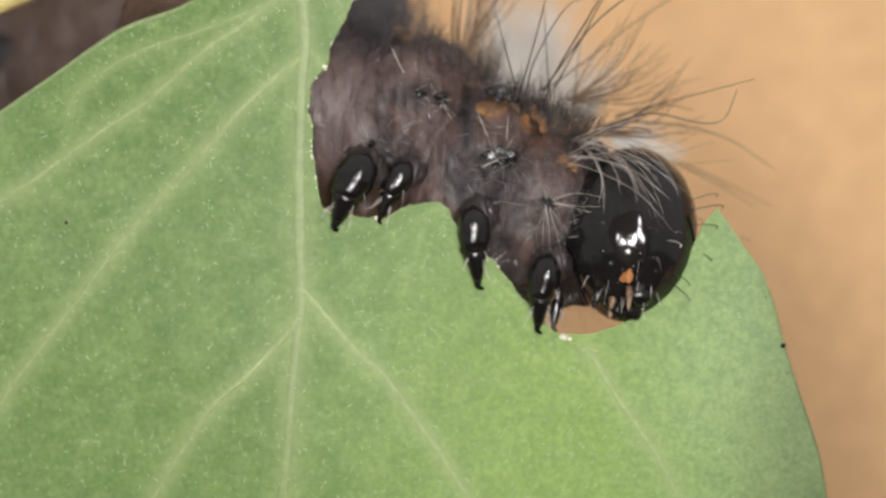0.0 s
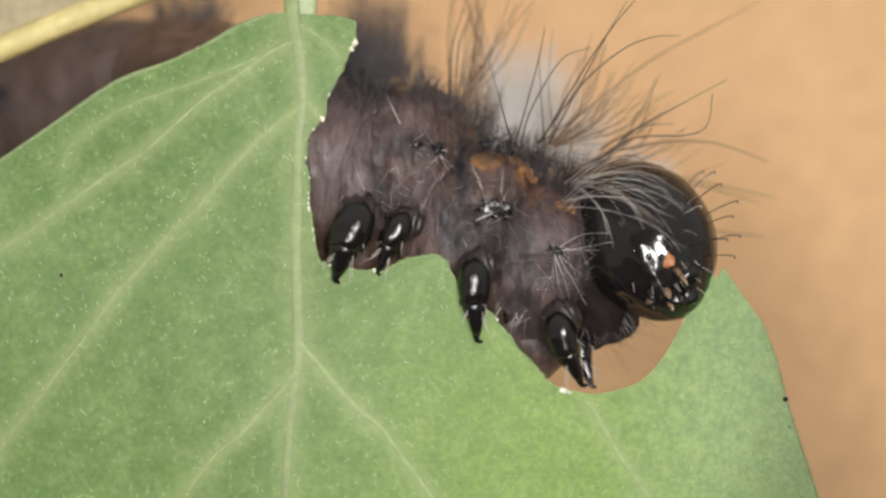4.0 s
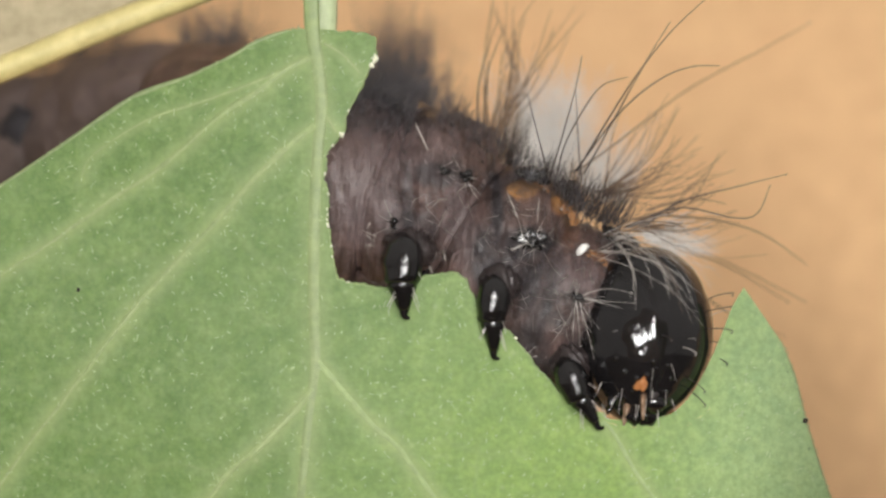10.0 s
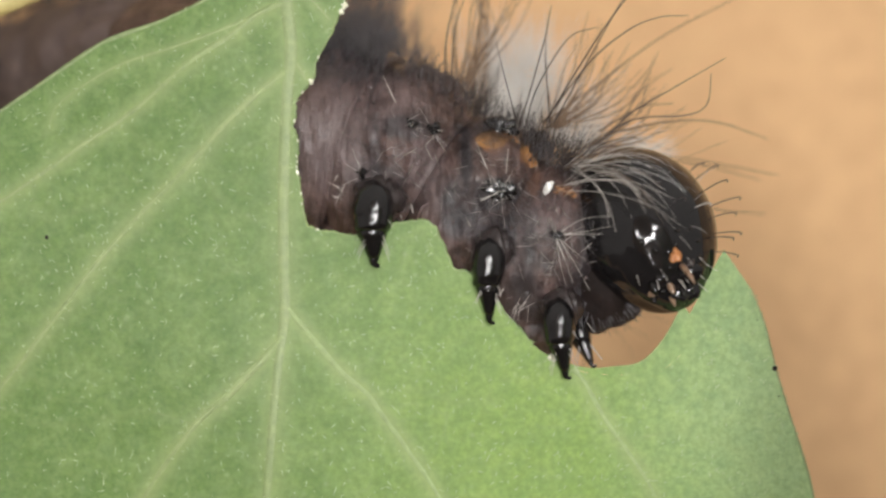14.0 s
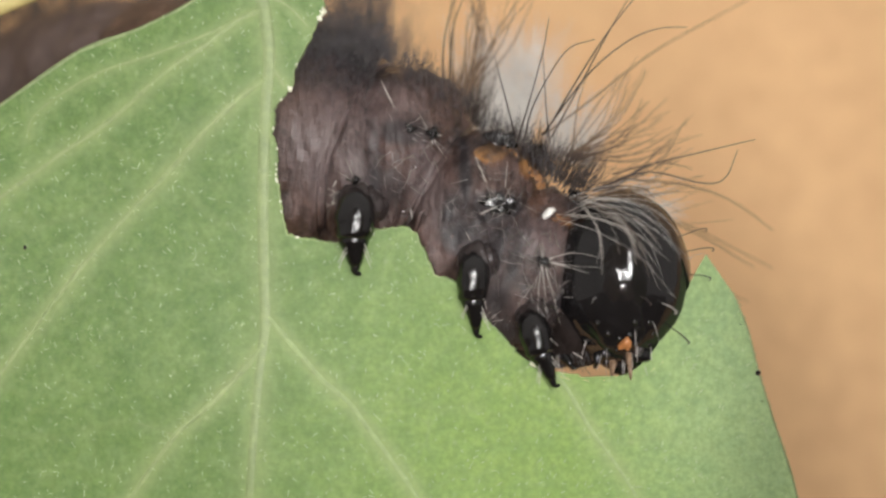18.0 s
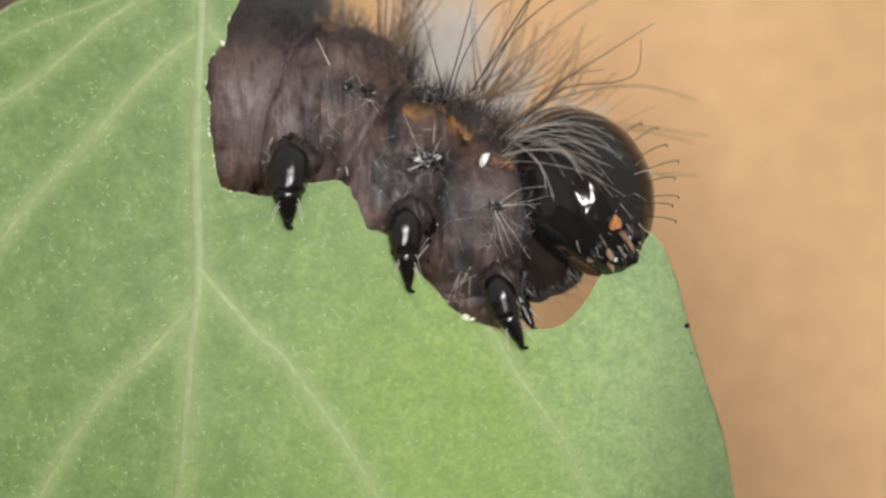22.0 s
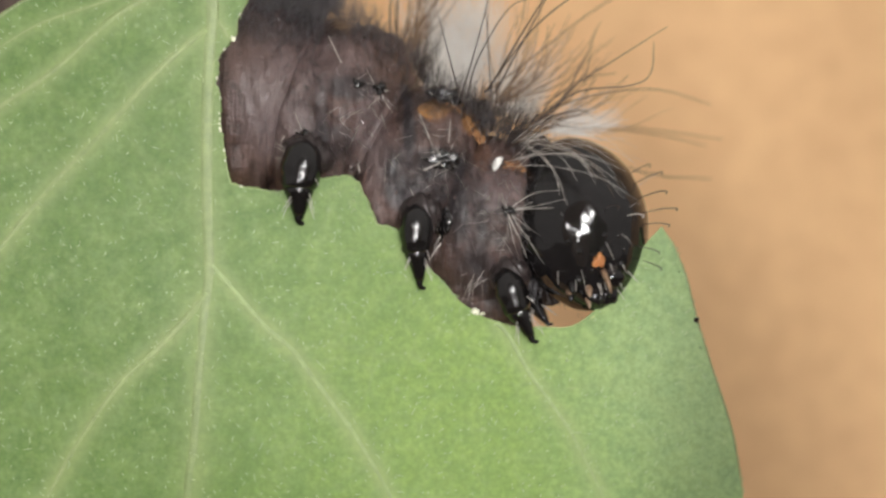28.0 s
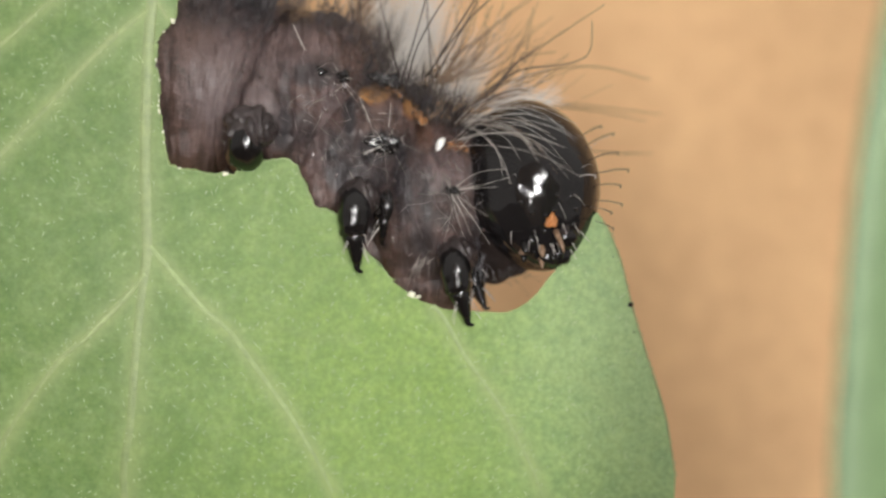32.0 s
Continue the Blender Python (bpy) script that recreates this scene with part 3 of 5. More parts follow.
        part("speck", bm, FOLD, top, "tiny dark speck")
    return top


leaf = make_leaf()


# ---- the caterpillar ----
HOME = P(890, 420, 2.2)
caterpillar = new("caterpillar")
tagged(caterpillar, "dark brown hairy caterpillar with glossy black head, feeding on the leaf", "caterpillar")
caterpillar.location = HOME

AXIS = [(-560, 420, 15.0), (-330, 340, 14.5), (-110, 250, 13.5), (110, 198, 12.0), (340, 172, 8.6), (520, 255, 4.3), (700, 285, 2.9), (815, 345, 2.45), (950, 430, 2.2), (1120, 490, 1.75)]
GIRTH = [150, 160, 168, 172, 180, 202, 178, 158, 159, 132]


def segment(name, i, material, label="", folds=2, amp=1.0, pinch=0.17):
    """One bulging ring of the body between two nodes of its axis, with creases across it."""
    ax = [P(*p) for p in AXIS]
    line = smooth_line(ax, len(ax) * 24 - 23)
    girth = [GIRTH[0] + 0.0] * len(line)
    for k in range(len(line)):
        u = k / 24
        j = min(int(u), len(GIRTH) - 2)
        girth[k] = GIRTH[j] + (GIRTH[j + 1] - GIRTH[j]) * (u - j)
    bm = bmesh.new()
    sides, steps = (150, 76) if i > 4 else (84, 38)
    rings = []
    for s in range(steps + 1):
        u = (-0.30 + 1.36 * s / steps) if i else 1.06 * s / steps
        f = (i + u) * 24
        f = min(max(f, 0), len(line) - 1.001)
        k = int(f)
        c = line[k].lerp(line[k + 1], f - k)
        tan = (line[min(k + 2, len(line) - 1)] - line[max(k - 1, 0)]).normalized()
        g = girth[k] + (girth[k + 1] - girth[k]) * (f - k)
        uu = min(max(u, 0.0), 1.0)
        bulge = (1 - pinch) + pinch * math.sin(math.pi * uu) ** 0.55
        bulge *= 1 + 0.4 * min(0.0, u)  # a sleeve that slides inside the ring behind
        bulge -= 0.022 * sum(math.exp(-((uu - (q + 1) / (folds + 1)) / 0.035) ** 2) for q in range(folds))
        up = (Vector((0, 0, 1)) - tan * tan.z).normalized()
        out = tan.cross(up)
        ring = []
        for q in range(sides):
            w = 2 * math.pi * q / sides
            d = up * math.cos(w) + out * math.sin(w)
            r = g * S * MM * bulge
            co = c + d * r + up * r * (0.34 if i > 5 else 0.2) * min(0.0, math.cos(w))
            lump = noise.noise(co * 800 + Vector((i, 0, 0))) * (0.045 if i == 5 else 0.07) + noise.noise(co * 1700) * 0.034 + noise.noise(Vector((uu * 9, w * 2.6, i))) * (0.0 if i == 5 else 0.008) + (abs(noise.noise(Vector((co.x * 2300 + co.z * 700, co.y * 600, co.z * 600 - co.x * 200)))) - 0.2) * (0.05 if i > 5 else 0.02) + noise.noise(co * 3600) * 0.014
            ring.append(bm.verts.new(co + d * r * lump * amp - HOME))
        rings.append(ring)
    for r, q in zip(rings, rings[1:]):
        for k in range(sides):
            bm.faces.new((r[k], r[(k + 1) % sides], q[(k + 1) % sides], q[k]))
    bm.faces.new(rings[0][::-1])
    bm.faces.new(rings[-1])
    bmesh.ops.recalc_face_normals(bm, faces=bm.faces[:])
    return part(name, bm, material, caterpillar, label)


bodies = {}
for i in range(9):
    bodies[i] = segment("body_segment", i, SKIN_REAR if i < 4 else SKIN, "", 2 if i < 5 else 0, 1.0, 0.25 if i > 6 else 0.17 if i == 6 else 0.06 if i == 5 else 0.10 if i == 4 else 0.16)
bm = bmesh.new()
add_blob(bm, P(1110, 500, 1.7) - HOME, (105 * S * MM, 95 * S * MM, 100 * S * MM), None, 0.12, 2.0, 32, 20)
part("neck", bm, FOLD, bodies[8], "soft dark neck skin with the fold's shade in its colour")
bm = bmesh.new()
add_blob(bm, P(-570, 424, 15.0) - HOME, (190 * S * MM, 150 * S * MM, 150 * S * MM), Euler((0, 0.35, 0)).to_matrix(), 0.06, 9.0, 40, 24)
part("tail_end", bm, SKIN_REAR, caterpillar)
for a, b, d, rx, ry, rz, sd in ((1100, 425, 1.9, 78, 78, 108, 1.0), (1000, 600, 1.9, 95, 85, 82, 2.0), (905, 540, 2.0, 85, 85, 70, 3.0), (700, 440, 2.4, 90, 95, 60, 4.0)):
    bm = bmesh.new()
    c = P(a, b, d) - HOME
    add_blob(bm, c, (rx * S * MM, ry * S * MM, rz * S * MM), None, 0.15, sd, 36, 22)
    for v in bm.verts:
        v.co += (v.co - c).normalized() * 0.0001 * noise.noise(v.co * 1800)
    # only the fold behind the head gets the near-black, shade-holding colour
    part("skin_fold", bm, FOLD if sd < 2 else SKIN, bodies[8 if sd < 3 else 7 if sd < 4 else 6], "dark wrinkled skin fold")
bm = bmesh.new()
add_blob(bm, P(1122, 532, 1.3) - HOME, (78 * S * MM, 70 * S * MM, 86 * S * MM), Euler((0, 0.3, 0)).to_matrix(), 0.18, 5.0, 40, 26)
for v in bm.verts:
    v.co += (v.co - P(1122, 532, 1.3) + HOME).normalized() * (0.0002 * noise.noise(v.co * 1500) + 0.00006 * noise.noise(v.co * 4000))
part("chest_fold", bm, FOLD, bodies[8], "black chest fold with shade in its colour")


def skin_depth(a, b, i, bulge=0.98):
    """Depth in millimetres of the body's near face at a drawing place, over segment i."""
    p0, p1 = AXIS[i], AXIS[i + 1]
    dx, dy = p1[0] - p0[0], p1[1] - p0[1]
    u = min(max(((a - p0[0]) * dx + (b - p0[1]) * dy) / (dx * dx + dy * dy), 0), 1)
    cx, cy, cd = (p0[k] + (p1[k] - p0[k]) * u for k in range(3))
    g = (GIRTH[i] + (GIRTH[i + 1] - GIRTH[i]) * u) * bulge
    off = min(math.hypot(a - cx, b - cy), g * 0.999)
    return cd - math.sqrt(g * g - off * off) * S


def body_place(a, b, i, lift=0.0):
    return P(a, b, skin_depth(a, b, i) - lift) - HOME


# orange-brown marks, warts and the white egg
def patch(name, a, b, i, rx, rz, tilt, material, label, seed, flat=0.28, lift=0.0):
    bm = bmesh.new()
    add_blob(bm, body_place(a, b, i, lift), (rx * S * MM, min(rx, rz) * flat * S * MM, rz * S * MM), Euler((0, radians(tilt), 0)).to_matrix(), 0.5, seed, 24, 14)
    for v in bm.verts:
        v.co += Vector((1, 1, 1)) * 0.00004 * noise.noise(v.co * 6000)
    return part(name, bm, material, bodies[i], label)


def mark(pts, i, count, size, seed):
    """A ragged orange-brown mark of small raised grains along a line."""
    rng = random.Random(seed)
    bm = bmesh.new()
    for k in range(count):
        u = rng.random() * (len(pts) - 1)
        q = min(int(u), len(pts) - 2)
        a = pts[q][0] + (pts[q + 1][0] - pts[q][0]) * (u - q) + rng.gauss(0, 3)
        b = pts[q][1] + (pts[q + 1][1] - pts[q][1]) * (u - q) + rng.gauss(0, 3)
        r = size * rng.uniform(0.35, 1.2) * S * MM
        add_blob(bm, body_place(a, b, i, -0.015), (r * rng.uniform(0.8, 2.2), r * 0.25, r), Euler((rng.uniform(-0.4, 0.4), rng.uniform(-1.5, 1.5), rng.uniform(-0.4, 0.4))).to_matrix(), 0.8, k, 12, 8)
    return tagged(part("mark", bm, ORANGE, bodies[i], "ragged orange-brown skin grains"), kind="stuff")


mark([(893, 300), (905, 282), (930, 272), (952, 284)], 7, 60, 3.6, 1)
mark([(962, 290), (985, 305), (1000, 325)], 8, 44, 3.4, 3)
mark([(1040, 362), (1062, 368), (1072, 376)], 8, 20, 3, 4)


def wart(a, b, i, spread, count, seed, material=None):
    """One knobbly glossy lump on the skin."""
    bm = bmesh.new()
    c = body_place(a, b, i, 0.0)
    rx, rz = (spread * 1.5 + 3) * S * MM, (spread * 0.9 + 3) * S * MM
    add_blob(bm, c, (rx, 0.16 * MM, rz), Euler((0, 0.2, 0)).to_matrix(), 0.0, seed, 44, 26)
    for v in bm.verts:
        d = (v.co - c).normalized()
        v.co += d * (0.10 * MM * max(-0.7, noise.noise(v.co * 7000 + Vector((seed, 0, 0))) * 1.6) + 0.03 * MM * noise.noise(v.co * 17000))
    return part("wart", bm, material or BLACK, bodies[i], "black knobbly bristly wart")


def star(a, b, i, count, length, radius, material, seed, arc=(0, 360), label="short bristles radiating from a wart"):
    """Straight bristles that stand out from a wart on all sides."""
    rng = random.Random(seed)
    bm = bmesh.new()
    d = skin_depth(a, b, i)
    for k in range(count):
        w = radians(rng.uniform(*arc))
        ln = length * rng.uniform(0.5, 1.15)
        x, y = a + rng.gauss(0, 6), b + rng.gauss(0, 4)
        add_hair(bm, [P(x, y, d) - HOME, P(x + ln * 0.5 * math.cos(w), y - ln * 0.5 * math.sin(w), d - ln * 0.005) - HOME, P(x + ln * math.cos(w), y - ln * math.sin(w), d - ln * 0.008) - HOME], radius * rng.uniform(0.7, 1.2), None, 6, 4)
    return part("bristle_tuft", bm, material, bodies[i], label)


for a, b, i, spread, count, seed in ((920, 366, 7, 18, 14, 1), (766, 253, 6, 14, 9, 2), (814, 260, 6, 8, 6, 3), (1044, 446, 8, 6, 5, 4), (1070, 324, 8, 14, 9, 5), (925, 256, 7, 17, 8, 6), (985, 276, 7, 14, 6, 7), (1000, 560, 8, 8, 5, 8), (690, 340, 5, 8, 5, 9)):
    wart(a, b, i, spread, count, seed)
    star(a, b, i, 9, 52, 0.011, HAIR_DARK, seed + 40)
    star(a, b, i, 6, 46, 0.009, HAIR_PALE, seed + 60, (0, 360), "short pale bristles radiating from a wart")
egg = patch("egg", 1026, 362, 8, 7, 12, 25, EGG, "tiny oval white egg stuck to the skin", 0.0, 0.8, 0.05)


# raised wrinkles that run round the body
rng = random.Random(33)
for i, along, count, up, down in ((6, (775, 832), 3, -20, 120), (7, (842, 955), 1, 20, 150), (8, (985, 1090), 1, 60, 150)):
    for k in range(count):
        a0 = along[0] + (along[1] - along[0]) * (k + rng.uniform(0.1, 0.9)) / count
        p0, p1 = AXIS[i], AXIS[i + 1]
        u = (a0 - p0[0]) / (p1[0] - p0[0])
        cy = p0[1] + (p1[1] - p0[1]) * u
        lean = -(p1[1] - p0[1]) / (p1[0] - p0[0])
        y0, y1 = sorted((rng.uniform(up, down), rng.uniform(up, down)))
        y1 = max(y1, y0 + 45)
        pts = []
        for q in range(6):
            y = y0 + (y1 - y0) * q / 5
            pts.append(body_place(a0 + lean * y + rng.gauss(0, 2.5), cy + y, i, -0.01))
        bm = bmesh.new()
        line = smooth_line(pts, 22)
        r = rng.uniform(0.022, 0.042)
        add_tube(bm, line, [r * MM * (0.25 + math.sin(math.pi * q / 21)) * (1 + 0.35 * noise.noise(Vector((q * 0.6, k, i)))) for q in range(22)], 8)
        part("wrinkle", bm, SKIN, bodies[i])


# fine wet grains all over the near side
def grains(i, along, count, seed):
    rng = random.Random(seed)
    bm = bmesh.new()
    p0, p1 = AXIS[i], AXIS[i + 1]
    for k in range(count):
        u, f = rng.uniform(*along), rng.uniform(-0.85, 0.9)
        g = GIRTH[i] + (GIRTH[i + 1] - GIRTH[i]) * u
        lean = (p1[1] - p0[1]) / math.hypot(p1[0] - p0[0], p1[1] - p0[1])
        a, b = p0[0] + (p1[0] - p0[0]) * u + lean * g * f, p0[1] + (p1[1] - p0[1]) * u - math.sqrt(1 - lean * lean) * g * f
        if math.hypot(a - 1027, b - 362) < 26:
            continue
        r = (rng.uniform(0.010, 0.024) if k % 11 else rng.uniform(0.03, 0.055)) * MM
        add_blob(bm, body_place(a, b, i, rng.uniform(-0.06, 0.06)), (r * rng.uniform(0.7, 1.3), r * (0.7 if k % 11 else 0.35), r * rng.uniform(0.8, 2.2)), Euler((0, rng.uniform(-0.8, 0.8), 0)).to_matrix(), 0 if k % 11 else 0.5, k, 10, 7)
    return tagged(part("skin_grain", bm, GRAIN, bodies[i], "fine glossy skin grains"), kind="stuff")


grains(5, (0.2, 1.0), 80, 71)
grains(6, (0.0, 1.0), 80, 72)
grains(7, (0.0, 1.0), 80, 73)
grains(8, (0.0, 0.95), 80, 74)


# ---- hairs ----
def ring_of(a, b, d):
    """The ring that a hair rooted at that drawing place and depth grows on."""
    if a < 690 or d > 6.5:
        return bodies[5]
    return bodies[6 if a < 850 else 7 if a < (1030 if b < 300 else 965) else 8]


def tuft(name, material, label, roots, tips, count, radius, seed, sag=0.15, spread=30, depths=(0, 0), i=None, root_spread=8):
    """Hairs from a root to a fan of tips: drawing units across and down, depth in millimetres."""
    rng = random.Random(seed)
    bm = bmesh.new()
    for k in range(count):
        u = rng.random()
        ra, rb, rd = roots if not isinstance(roots, list) else [v + (w - v) * u for v, w in zip(*roots)]
        tx, ty = tips[0][0] + (tips[1][0] - tips[0][0]) * u, tips[0][1] + (tips[1][1] - tips[0][1]) * u
        ln = rng.uniform(0.75, 1.1)
        ra, rb = ra + rng.gauss(0, root_spread), rb + rng.gauss(0, root_spread * 0.6)
        ex, ey = ra + (tx - ra) * ln + rng.gauss(0, spread), rb + (ty - rb) * ln + rng.gauss(0, spread)
        d1 = rd + rng.uniform(*depths)
        bend = rng.gauss(sag, 0.07 if abs(sag) > 0.04 else 0.03)
        nx, ny = -(ey - rb), ex - ra
        pts = [P(ra, rb, rd), P(ra + (ex - ra) * 0.5 + nx * bend, rb + (ey - rb) * 0.5 + ny * bend, rd + (d1 - rd) * 0.45), P(ex, ey, d1)]
        add_hair(bm, [p - HOME for p in pts], radius * rng.uniform(0.7, 1.2))
    return part(name, bm, material, ring_of(*(roots[0] if isinstance(roots, list) else roots)), label)


def long_hair(material, pts, radius, label="", tip=None):
    bm = bmesh.new()
    add_hair(bm, [P(*p) - HOME for p in pts], radius, tip, 16, 5)
    return part("bristle", bm, material, ring_of(*pts[0]), label)


for pts in ([(965, 262, 1.2), (985, 190, 1.0), (1040, 100, 0.8), (1092, 78, 0.6)],
            [(1003, 245, 1.2), (1060, 150, 0.8), (1112, 70, 0.4), (1172, -5, 0.2), (1230, -60, 0.2)],
            [(998, 248, 1.4), (1080, 140, 1.0), (1150, 82, 0.8), (1205, 60, 0.8), (1255, 58, 0.8)],
            [(1015, 250, 1.4), (1065, 160, 1.2), (1120, 60, 1.0), (1168, -20, 1.0)],
            [(1115, 290, 1.4), (1160, 230, 1.4), (1240, 178, 1.2), (1330, 122, 1.0)],
            [(1085, 300, 1.2), (1165, 238, 1.0), (1262, 226, 0.8), (1300, 205, 0.8), (1306, 150, 0.8)],
            [(952, 250, 0.8), (936, 190, 0.2), (915, 108, 0.0)],
            [(955, 255, 0.8), (975, 190, 0.6), (1000, 100, 0.6), (1012, 40, 1.0)],
            [(838, 200, 2.0), (836, 120, 2.2), (846, 60, 2.4), (872, -20, 2.6)],
            [(846, 196, 2.2), (850, 110, 2.4), (858, 60, 2.6), (886, -10, 2.8)],
            [(1012, 262, 1.5), (1006, 200, 1.5), (1001, 100, 1.6)],
            [(1090, 300, 1.0), (1120, 280, 0.5), (1170, 268, 0.3), (1195, 280, 0.3)]):
    long_hair(HAIR_DARK, pts, 0.026, "long curved dark bristle")
for pts in ([(1010, 240, 2.0), (1080, 190, 3.0), (1200, 100, 4.0), (1330, 30, 5.0), (1420, -20, 6.0)],
            [(1120, 265, 2.0), (1230, 238, 3.0), (1320, 236, 3.5), (1410, 262, 4.0)],
            [(1110, 260, 2.0), (1180, 215, 2.6), (1240, 205, 3.0)],
            [(1100, 300, 3.0), (1250, 300, 4.0), (1430, 325, 5.0)],
            [(1130, 300, 3.0), (1280, 310, 4.0), (1400, 335, 5.0)],
            [(1130, 330, 3.0), (1300, 385, 4.0), (1410, 395, 5.0)]):
    long_hair(HAIR_BROWN, pts, 0.03, "fine brown hair")

# stout pale spines and glossy flakes beside the warts, short pale slivers painting wet glints: from, to, radius
for i, a, b, c, d, r in ((6, 759, 235, 726, 165, 0.020), (7, 906, 346, 880, 283, 0.018), (6, 674, 373, 628, 353, 0.011), (6, 674, 388, 636, 378, 0.011), (6, 812, 260, 834, 263, 0.020),
                         (7, 887, 384, 917, 371, 0.030), (7, 932, 340, 936, 292, 0.012), (6, 650, 335, 640, 352, 0.022), (6, 776, 392, 779, 408, 0.026), (8, 1052, 545, 1058, 560, 0.020),
                         (7, 870, 430, 862, 415, 0.018), (6, 690, 395, 700, 380, 0.016), (8, 985, 300, 1000, 330, 0.012)):
    d0 = skin_depth(a, b, i if a > 700 else 5)
    bm = bmesh.new()
    add_hair(bm, [P(a, b, d0) - HOME, P((a + c) / 2, (b + d) / 2, d0 - 0.12) - HOME, P(c, d, d0 - 0.18) - HOME], r, r * 0.4, 8, 6)
    part("spine_glint", bm, HAIR_PALE, bodies[i], "stout pale spines, short ones painting wet glints")


def coat(i, along, count, low, high, length, seed, radius=0.010, push=0.0, material=None, turn=(0.25, 0.45)):
    """Short dark hairs on the upper side of one body ring."""
    rng = random.Random(seed)
    bm = bmesh.new()
    p0, p1 = AXIS[i], AXIS[i + 1]
    for k in range(count):
        u = rng.uniform(*along)
        ca, cb = p0[0] + (p1[0] - p0[0]) * u, p0[1] + (p1[1] - p0[1]) * u
        g = GIRTH[i] + (GIRTH[i + 1] - GIRTH[i]) * u
        lean = (p1[1] - p0[1]) / math.hypot(p1[0] - p0[0], p1[1] - p0[1])
        f = low + (high - low) * rng.random() ** 0.5
        a, b = ca + lean * g * f, cb - math.sqrt(1 - lean * lean) * g * f
        d = skin_depth(a, b, i, 1.0)
        ln = length * rng.uniform(0.5, 1.3)
        w = rng.gauss(*turn)
        e = (a + ln * math.sin(w), b - ln * math.cos(w))
        add_hair(bm, [P(a, b, d + 0.05) - HOME, P(a + (e[0] - a) * 0.5, b + (e[1] - b) * 0.55, d - 0.22) - HOME, P(*e, d - 0.1 + push) - HOME], radius, None, 5, 3)
    return part("hair_coat", bm, material or HAIR_BLACK, bodies[i], "fine pale hairs" if material else "short dark hair on the back")


coat(5, (0.2, 1.0), 560, 0.62, 1.0, 62, 61, 0.012)
coat(5, (0.2, 1.0), 160, 0.2, 0.8, 30, 68, 0.009)
coat(6, (0.0, 1.0), 220, 0.62, 1.0, 30, 62)
coat(7, (0.0, 1.0), 220, 0.68, 1.0, 30, 63)
coat(8, (0.0, 0.95), 220, 0.66, 1.0, 28, 64)
coat(6, (0.1, 0.9), 26, -0.7, 0.4, 30, 81, 0.007, 0.0, HAIR_PALE, (2.4, 1.0))
coat(7, (0.1, 0.9), 34, -0.9, 0.5, 30, 82, 0.007, 0.0, HAIR_PALE, (2.4, 1.0))
coat(8, (0.1, 0.9), 36, -0.9, 0.5, 30, 83, 0.007, 0.0, HAIR_PALE, (2.4, 1.0))
coat(5, (0.3, 1.0), 130, -0.9, 0.5, 24, 84, 0.006, 0.0, None, (2.4, 0.7))
coat(6, (0.0, 1.0), 200, -0.9, 0.6, 24, 85, 0.006, 0.0, None, (2.4, 0.7))
coat(7, (0.0, 1.0), 200, -0.9, 0.6, 24, 86, 0.006, 0.0, None, (2.4, 0.7))
coat(8, (0.0, 0.95), 220, -0.9, 0.6, 24, 87, 0.006, 0.0, None, (2.4, 0.7))
coat(7, (0.2, 0.8), 60, -0.2, 0.6, 18, 65, 0.007)
coat(8, (0.2, 0.9), 70, -0.4, 0.6, 18, 66, 0.007)
tuft("hair_tuft", HAIR_BLACK, "dense black hair on the hump", [(615, 160, 7.6), (765, 195, 7.0)], ((590, 70), (800, 80)), 330, 0.022, 1, 0.02, 26, (0.0, 2.5), None, 16)
tuft("hair_tuft", HAIR_BLACK, "long black hair on the hump", [(660, 130, 8.4), (735, 150, 8.0)], ((640, -40), (775, -10)), 180, 0.022, 21, 0.02, 22, (0.5, 3.0), None, 16)
tuft("hair_tuft", HAIR_DARK, "short black hair along the back", [(780, 222, 2.8), (900, 250, 3.2)], ((770, 150), (930, 160)), 190, 0.018, 2, 0.03, 16, (0.5, 3.0), None, 9)
tuft("hair_tuft", HAIR_DARK, "short black hair along the back", [(890, 244, 2.1), (965, 288, 1.9)], ((890, 190), (1000, 222)), 50, 0.014, 13, 0.03, 14, (-0.5, 1.5), None, 9)
tuft("hair_tuft", HAIR_DARK, "short black hair along the back", [(960, 292, 1.8), (1085, 345, 1.6)], ((975, 225), (1130, 285)), 70, 0.014, 3, 0.03, 14, (-0.6, 1.5), None, 9)
tuft("hair_tuft", HAIR_DARK, "black bristles along the back", [(965, 298, 1.1), (1075, 345, 0.8)], ((965, 238), (1115, 288)), 150, 0.017, 23, 0.03, 12, (-0.6, 0.5), None, 8)
tuft("hair_tuft", HAIR_GREY, "soft whitish down", [(905, 255, 7.5), (985, 285, 7.5)], ((880, 95), (1040, 100)), 420, 0.022, 4, 0.02, 30, (0.5, 3.0), None, 12)
tuft("hair_tuft", HAIR_GREY, "soft whitish down", [(1010, 275, 6.4), (1080, 300, 6.2)], ((1010, 165), (1120, 195)), 150, 0.021, 14, 0.02, 24, (0.5, 3.0), None, 12)
tuft("hair_tuft", HAIR_BROWN, "brown hair fan", (860, 180, 3.0), ((840, -20), (1000, -20)), 26, 0.024, 5, 0.05, 24, (0.5, 3.0))
tuft("hair_tuft", HAIR_BROWN, "brown hair fan", (1030, 255, 2.4), ((1060, 60), (1230, 170)), 34, 0.022, 6, 0.06, 24, (0.0, 2.5))
tuft("hair_tuft", HAIR_BROWN, "brown hair fan", (1095, 290, 2.0), ((1180, 150), (1340, 260)), 22, 0.02, 7, 0.08, 20, (0.5, 2.5))
